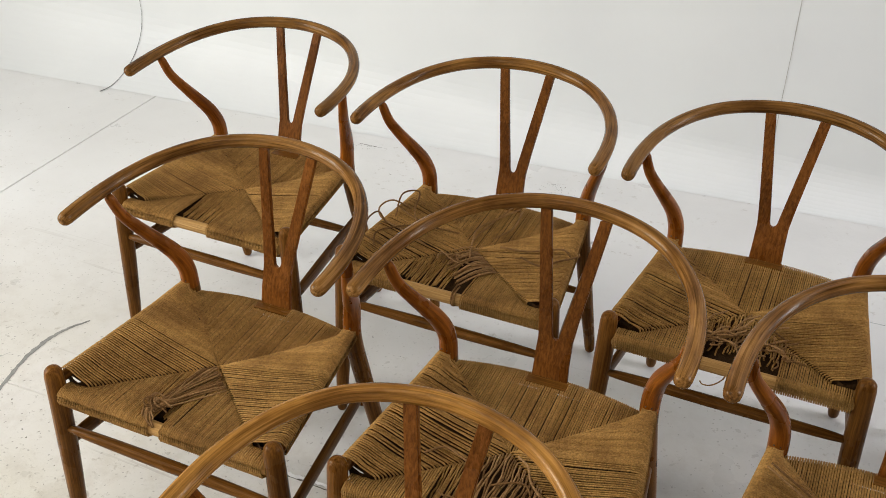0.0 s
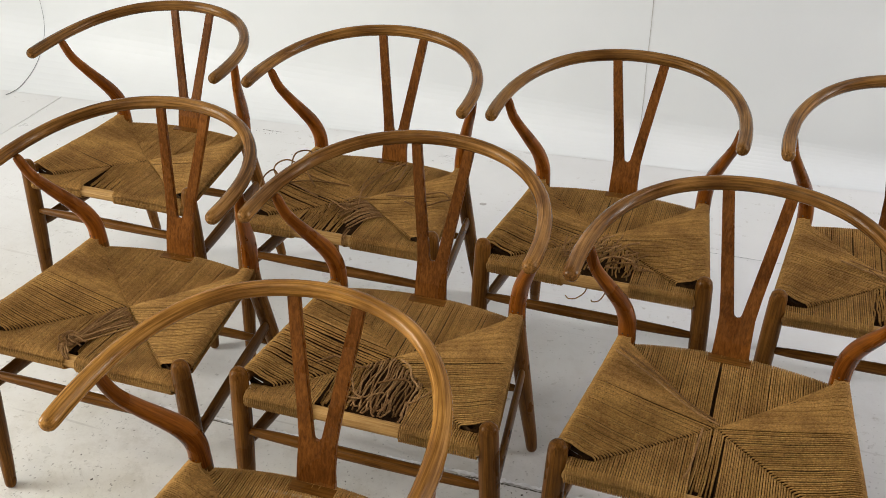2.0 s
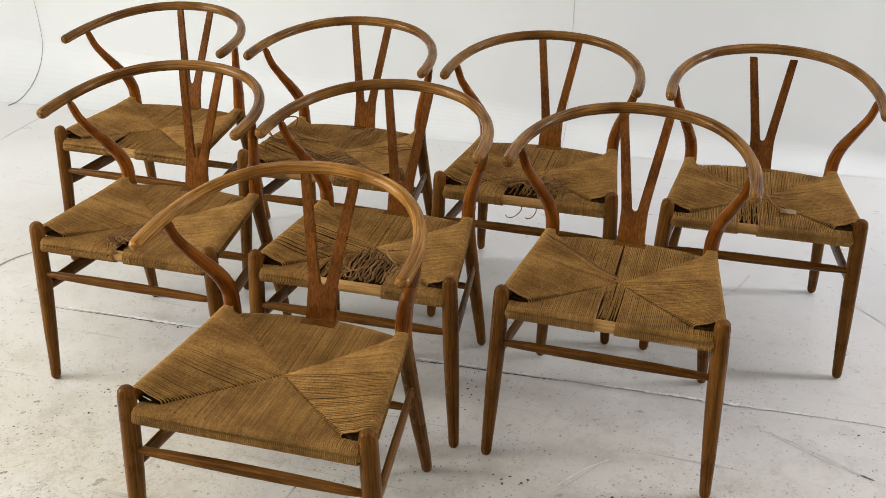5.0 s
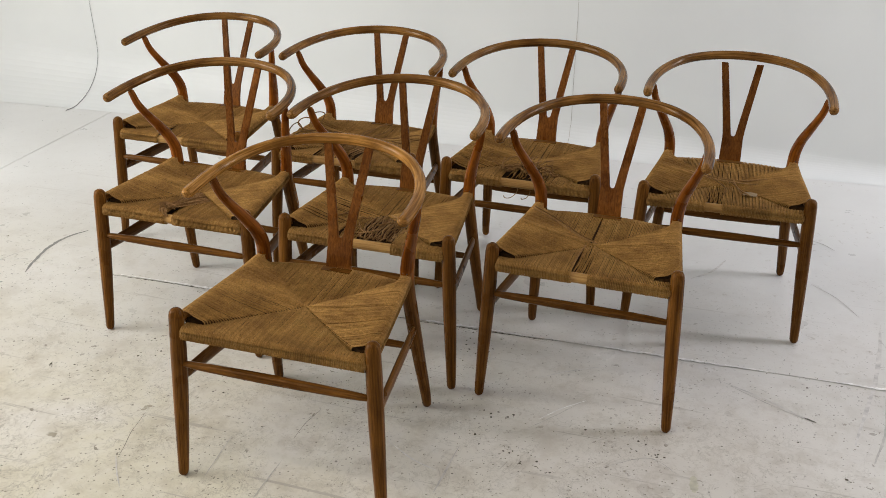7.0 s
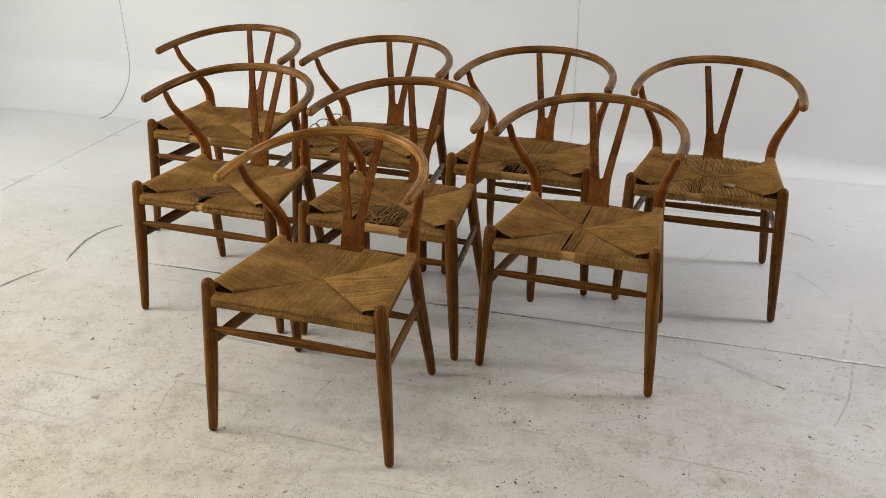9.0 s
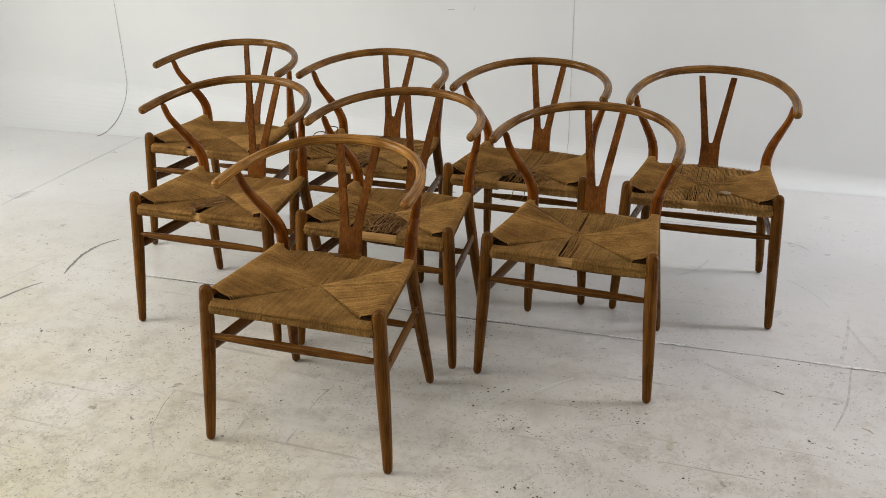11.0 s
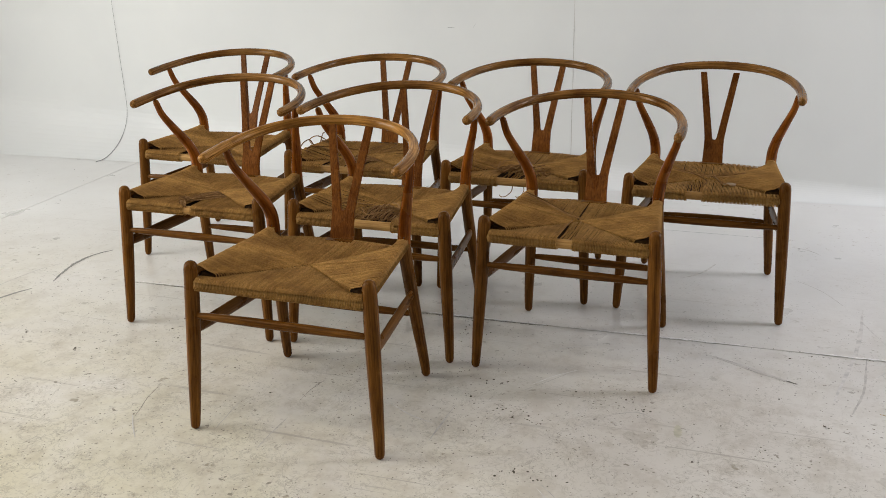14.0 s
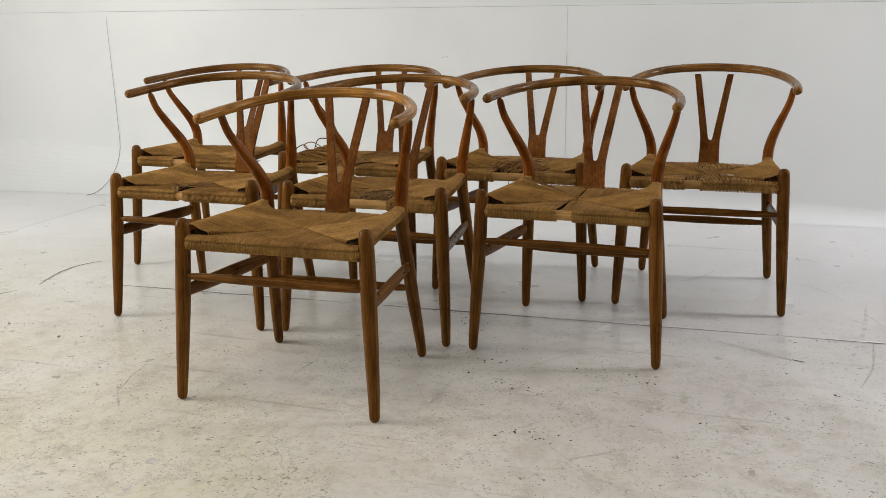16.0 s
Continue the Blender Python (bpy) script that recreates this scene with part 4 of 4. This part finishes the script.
ob.matrix_world = ROOM
tagged(ob, "thin dark cable hanging down the white wall onto the floor", "cable")


def ribbon(geo, pts, width, rng, z=0.0012, ragged=0.35):
    """A thin flat streak with uneven edges, lying on the floor."""
    line = smooth_line([(u, v, 0) for u, v in pts], 10)
    n = len(line)
    left, right = [], []
    for i, p in enumerate(line):
        a, b = line[max(0, i - 1)], line[min(n - 1, i + 1)]
        d = math.dist(a, b) or 1
        nx, ny = -(b[1] - a[1]) / d, (b[0] - a[0]) / d
        w = width * math.sin(math.pi * (0.06 + 0.88 * i / (n - 1))) ** 0.6 / 2
        l, r = w * rng.uniform(1 - ragged, 1 + ragged), w * rng.uniform(1 - ragged, 1 + ragged)
        left.append((p[0] + nx * l, p[1] + ny * l, z))
        right.append((p[0] - nx * r, p[1] - ny * r, z))
    for i in range(n - 1):
        geo.face([left[i], right[i], right[i + 1], left[i + 1]])


rng = random.Random(5)
MARKS = [
    ("dark scratch in the white floor paint", JOINT, 0.0014, [(-0.863, 0.434), (-0.872, 0.47), (-0.891, 0.532), (-0.896, 0.57), (-0.904, 0.618)]),
    ("dark scratch in the white floor paint", JOINT, 0.0014, [(-0.462, 0.635), (-0.461, 0.704), (-0.454, 0.74), (-0.446, 0.781)]),
    ("faint scratch in the white floor paint", FAINT, 0.0026, [(-0.041, 0.542), (-0.038, 0.64), (-0.032, 0.744)]),
    ("faint scratch in the white floor paint", FAINT, 0.0022, [(0.122, 0.872), (0.182, 0.952), (0.252, 1.053)]),
    ("curved grey scuff on the white floor", FAINT, 0.007, [(1.007, 0.996), (1.046, 1.149), (1.067, 1.363)]),
    ("faint scratch in the white floor paint", FAINT, 0.0032, [(0.635, 1.248), (0.75, 1.185), (0.864, 1.136)]),
    ("curved grey wheel mark on the white floor", MARKGREY, 0.013, [(-1.776, 1.574), (-1.816, 1.501), (-1.826, 1.404), (-1.805, 1.298), (-1.777, 1.211)]),
    ("curved grey wheel mark on the white floor", MARKGREY, 0.013, [(-1.806, 1.13), (-1.842, 1.058), (-1.868, 0.967), (-1.89, 0.87)]),
    ("faint scratch in the white floor paint", FAINT, 0.004, [(-1.961, 1.059), (-1.922, 1.283), (-1.877, 1.382)]),
    ("faint straight line in the floor paint", SCUFF, 0.0026, [(0.10, 2.43), (0.37, 2.43), (0.61, 2.432), (0.85, 2.432)]),
    ("faint scratch in the white floor paint", FAINT, 0.0024, [(0.264, 0.45), (0.346, 0.368), (0.421, 0.292)]),
    ("thin grey scratch across the white floor", FAINTER, 0.005, [(0.595, 1.27), (0.733, 1.21), (0.838, 1.151)]),
    ("dark end of a scratch in the floor paint", JOINT, 0.007, [(0.838, 1.151), (0.852, 1.145), (0.869, 1.138)]),
    ("broad pale grey wheel track on the white floor", FAINTER, 0.012, [(1.08, 1.753), (1.044, 1.435), (0.964, 1.064)]),
    ("thin grey scratch across the white floor", FAINT, 0.003, [(0.872, 1.972), (0.954, 1.891), (1.019, 1.776)]),
    # cast shadow of a chair, put in as a flat grey streak
    ("grey shadow streak painted on the white floor", FAINTER, 0.01, [(0.473, 1.888), (0.535, 1.959), (0.581, 2.069)]),
    ("thin grey scratch across the white floor", FAINT, 0.005, [(0.855, 2.345), (0.915, 2.322), (0.961, 2.275)]),
    ("thin grey scratch across the white floor", FAINT, 0.0026, [(0.343, 0.773), (0.45, 0.843), (0.53, 0.799)]),
    ("thin grey scratch across the white floor", FAINTER, 0.005, [(1.066, 1.66), (1.109, 1.539), (1.163, 1.399)]),
    ("thin grey scratch across the white floor", FAINTER, 0.005, [(1.156, 1.365), (1.112, 1.283), (1.069, 1.213)]),
    ("tan scrape on the white floor", TAN, 0.006, [(1.077, 1.021), (1.095, 1.013), (1.11, 0.999)]),
    ("yellowish stain on the white floor", STAIN, 0.022, [(0.566, 0.806), (0.57, 0.775), (0.573, 0.743)]),
    ("white scratch in the grey floor paint", RIDGE, 0.004, [(0.142, 0.92), (0.192, 0.988), (0.25, 1.046)]),
    ("thin grey scratch across the white floor", FAINTER, 0.004, [(0.097, 1.119), (0.185, 1.185), (0.283, 1.243)]),
    ("thin grey scratch across the white floor", FAINT, 0.003, [(-0.034, 0.716), (-0.035, 0.631), (-0.04, 0.548)]),
    ("thin grey scratch across the white floor", FAINTER, 0.004, [(-0.208, 0.698), (-0.131, 0.652), (-0.059, 0.629)]),
    ("thin grey scratch across the white floor", FAINT, 0.003, [(-0.451, 0.544), (-0.454, 0.453), (-0.454, 0.371)]),
    ("thin grey scratch across the white floor", FAINT, 0.0024, [(-0.623, 0.596), (-0.616, 0.505), (-0.609, 0.427)]),
    ("thin grey scratch across the white floor", FAINTER, 0.004, [(-0.87, 0.43), (-0.827, 0.372), (-0.79, 0.329)]),
    ("thin grey scratch across the white floor", FAINTER, 0.004, [(0.276, 0.413), (0.355, 0.325), (0.448, 0.236)]),
    ("thin grey scratch across the white floor", FAINT, 0.0026, [(0.348, 0.357), (0.392, 0.388), (0.447, 0.428)]),
    ("curled crack in the white floor paint", FAINT, 0.003, [(-0.122, 0.145), (-0.11, 0.107), (-0.114, 0.083)]),
    ("thin grey scratch across the white floor", FAINTER, 0.004, [(0.659, 0.405), (0.679, 0.343), (0.69, 0.313)]),
]
for k, (label, mat, width, pts) in enumerate(MARKS):
    g = Geo()
    ribbon(g, pts, width, rng, 0.0004 + 0.00003 * k)
    ob = new("floor_mark", g.mesh("floor_mark", mat, False))
    ob.matrix_world = ROOM
    tagged(ob, label, "floor mark", "marks on the floor")

# the chipped paint ridge along the floor joint, and the dirt caught beside it
for k, (ua, ub) in enumerate(((-2.6, -1.6), (-1.5, -0.6), (-0.5, 0.1), (0.15, 0.75), (0.8, 1.45), (1.5, 2.3))):
    for mat, off, wdt, label in ((RIDGE, 0.0004, 0.0095, "raised white paint ridge along the floor joint"), (DIRT, -0.0065, 0.0028, "dirt caught along the joint of the white floor")):
        if k == 0 or mat is DIRT and k >= 3:
            continue
        g = Geo()
        us_ = np.linspace(ua + rng.random() * 0.1, ub - rng.random() * (0.3 if mat is DIRT else 0.05), 12)
        ribbon(g, [(u, seam_v(u) + off + rng.gauss(0, 0.0012)) for u in us_], wdt, rng, 0.0026 if mat is RIDGE else 0.0012, 0.8)
        ob = new("joint_edge", g.mesh("joint_edge", mat, False))
        ob.matrix_world = ROOM
        tagged(ob, label, "floor mark", "marks on the floor")

# hairline joint down the wall, and pencil strokes
g = Geo()
su = 1.09 * math.cos(radians(-TURN)) - 2.884 * math.sin(radians(-TURN))
line = [(v - 0.0012, z + 0.0008) for v, z in cove_profile(su)[1:13]] + [(WALL_V - 0.0015, z) for z in np.linspace(0.2, 0.972, 10)]
wob = [rng.gauss(0, 0.0008) for _ in line]
wid = [0.0006 + 0.0008 * rng.random() for _ in line]
for i in range(len(line) - 1):
    g.face([(su + wob[i] - wid[i], *line[i]), (su + wob[i] + wid[i], *line[i]), (su + wob[i + 1] + wid[i + 1], *line[i + 1]), (su + wob[i + 1] - wid[i + 1], *line[i + 1])])
ob = new("wall_joint", g.mesh("wall_joint", FAINT, False))
ob.matrix_world = ROOM
tagged(ob, "hairline joint down the white wall", kind="structure")
for u, z, l, tilt in ((-0.80, 0.736, 0.035, 0.1), (-0.68, 0.746, 0.02, 1.0), (-1.567, 0.944, 0.014, 0.6)):
    g = Geo()
    c, sn = math.cos(tilt), math.sin(tilt)
    g.face([(u - l / 2 * c, WALL_V - 0.0015, z - l / 2 * sn), (u + l / 2 * c, WALL_V - 0.0015, z + l / 2 * sn - 0.001), (u + l / 2 * c, WALL_V - 0.0015, z + l / 2 * sn + 0.001), (u - l / 2 * c, WALL_V - 0.0015, z - l / 2 * sn + 0.0014)])
    ob = new("wall_scratch", g.mesh("wall_scratch", SCUFF, False))
    ob.matrix_world = ROOM
    tagged(ob, "small grey pencil stroke on the white wall", "wall mark", "strokes on the wall")


# crumbs, paint chips and grit strewn on the floor
def grit(name, mat, places, label, flat=1.0):
    g = Geo()
    for u, v, r in places:
        n = rng.randint(5, 7)
        h = r * rng.uniform(0.3, 0.7) * flat
        a0, stretch, turn = rng.random() * 6, rng.uniform(0.5, 1.0), rng.random() * 3
        ring = []
        for k in range(n):
            a = a0 + 6.283 * k / n
            q = r * rng.uniform(0.7, 1.2)
            x, y = q * math.cos(a), q * stretch * math.sin(a)
            ring.append((u + x * math.cos(turn) - y * math.sin(turn), v + x * math.sin(turn) + y * math.cos(turn), 0.0003))
        top = (u, v, h + 0.0005)
        b = len(g.v)
        for p in ring + [top]:
            g.v.append(p)
            g.g.append(p)
        for k in range(n):
            g.f.append((b + k, b + (k + 1) % n, b + n))
    ob = new(name, g.mesh(name, mat, False))
    ob.matrix_world = ROOM
    tagged(ob, label, "debris", kind="stuff")


places = []
for _ in range(1500):
    u, v = rng.uniform(-3.2, 2.6), rng.uniform(-0.6, 2.75)
    r = 0.0007 + 0.0024 * rng.random() ** 4
    if v < 1.3 or rng.random() < 0.22:
        places.append((u, v, r))
for _ in range(60):
    u = rng.uniform(-2.5, 2.2)
    places.append((u, seam_v(u) + rng.gauss(0, 0.016), 0.0008 + 0.002 * rng.random() ** 2))
for cx_, cy_, n, sp in ((-1.544, 2.816, 95, 0.03), (-0.823, 2.772, 60, 0.035), (-0.2, 0.9, 90, 0.12), (-1.35, 0.75, 120, 0.2), (0.15, 0.75, 140, 0.15), (-1.0, 0.3, 120, 0.25), (0.3, 0.35, 120, 0.25)):
    for _ in range(n):
        places.append((cx_ + rng.gauss(0, sp), min(2.8, cy_ + rng.gauss(0, sp * 0.7)), 0.0006 + 0.0018 * rng.random() ** 2))
for u, v, n, sp in ((0.05, 0.909, 7, 0.03), (0.132, 0.748, 8, 0.04), (0.199, 0.714, 8, 0.03), (0.29, 0.456, 6, 0.04), (0.424, 0.914, 3, 0.01), (0.462, 0.869, 7, 0.03),
                    (0.224, 0.471, 6, 0.03), (0.933, 0.908, 3, 0.01), (0.788, 0.749, 2, 0.01), (0.667, 0.835, 1, 0.01), (0.62, 0.636, 2, 0.02), (-0.13, 1.214, 12, 0.05), (-0.209, 1.318, 8, 0.03),
                    (-2.195, 1.708, 1, 0.01), (-2.039, 1.434, 1, 0.01), (-1.313, 0.745, 3, 0.04), (-1.551, 0.8, 5, 0.04), (-1.61, 1.169, 2, 0.01), (-1.704, 0.813, 4, 0.03)):
    for _ in range(n):
        places.append((u + rng.gauss(0, sp), v + rng.gauss(0, sp * 0.6), rng.uniform(0.0018, 0.0042)))
for u, v in ((-0.14, 1.327), (-0.155, 1.305), (-0.275, 1.317), (0.005, 1.329), (0.036, 1.328), (-0.14, 1.207), (-1.094, 0.965), (-1.1, 1.047), (-1.036, 0.907), (-1.087, 0.862), (-1.066, 1.291), (-1.125, 1.276), (0.058, 0.905), (-0.007, 0.804), (0.136, 0.722), (0.272, 0.914), (0.179, 0.459), (0.209, 0.461), (-0.198, 0.875), (-0.567, 0.659), (0.848, 1.306), (0.91, 1.337), (0.944, 1.344), (1.075, 1.359), (0.936, 0.911), (0.619, 0.636), (0.82, 1.032), (0.471, 0.866), (-1.311, 0.746), (-1.24, 0.762), (-1.014, 0.552), (-1.553, 0.808), (-1.037, 0.879), (-0.745, 0.769), (-1.081, 0.138)):
    places.append((u, v, rng.uniform(0.0025, 0.0055)))
    places.append((u + rng.gauss(0, 0.008), v + rng.gauss(0, 0.006), rng.uniform(0.001, 0.003)))
grit("grit", DIRT, places, "dark crumbs and grit strewn over the white floor")
for u, v, r in ((-3.36, 2.795, 0.008), (-0.61, 2.505, 0.014), (-0.55, 2.1, 0.006), (0.937, 0.544, 0.006), (-0.534, 0.082, 0.008), (-0.034, 0.966, 0.005), (1.2, 1.9, 0.006),
                (-0.532, 0.09, 0.016), (-0.689, -0.008, 0.011), (-0.505, -0.036, 0.018), (-0.43, 0.03, 0.012), (0.939, 0.542, 0.007), (0.968, 0.52, 0.005), (0.302, 0.201, 0.012), (-0.013, 0.255, 0.007), (0.94, 0.902, 0.007), (-0.214, 0.187, 0.005)):
    grit("paint_chip", FAINT, [(u, v, r)], "grey flake of paint lying on the white floor", 0.12)
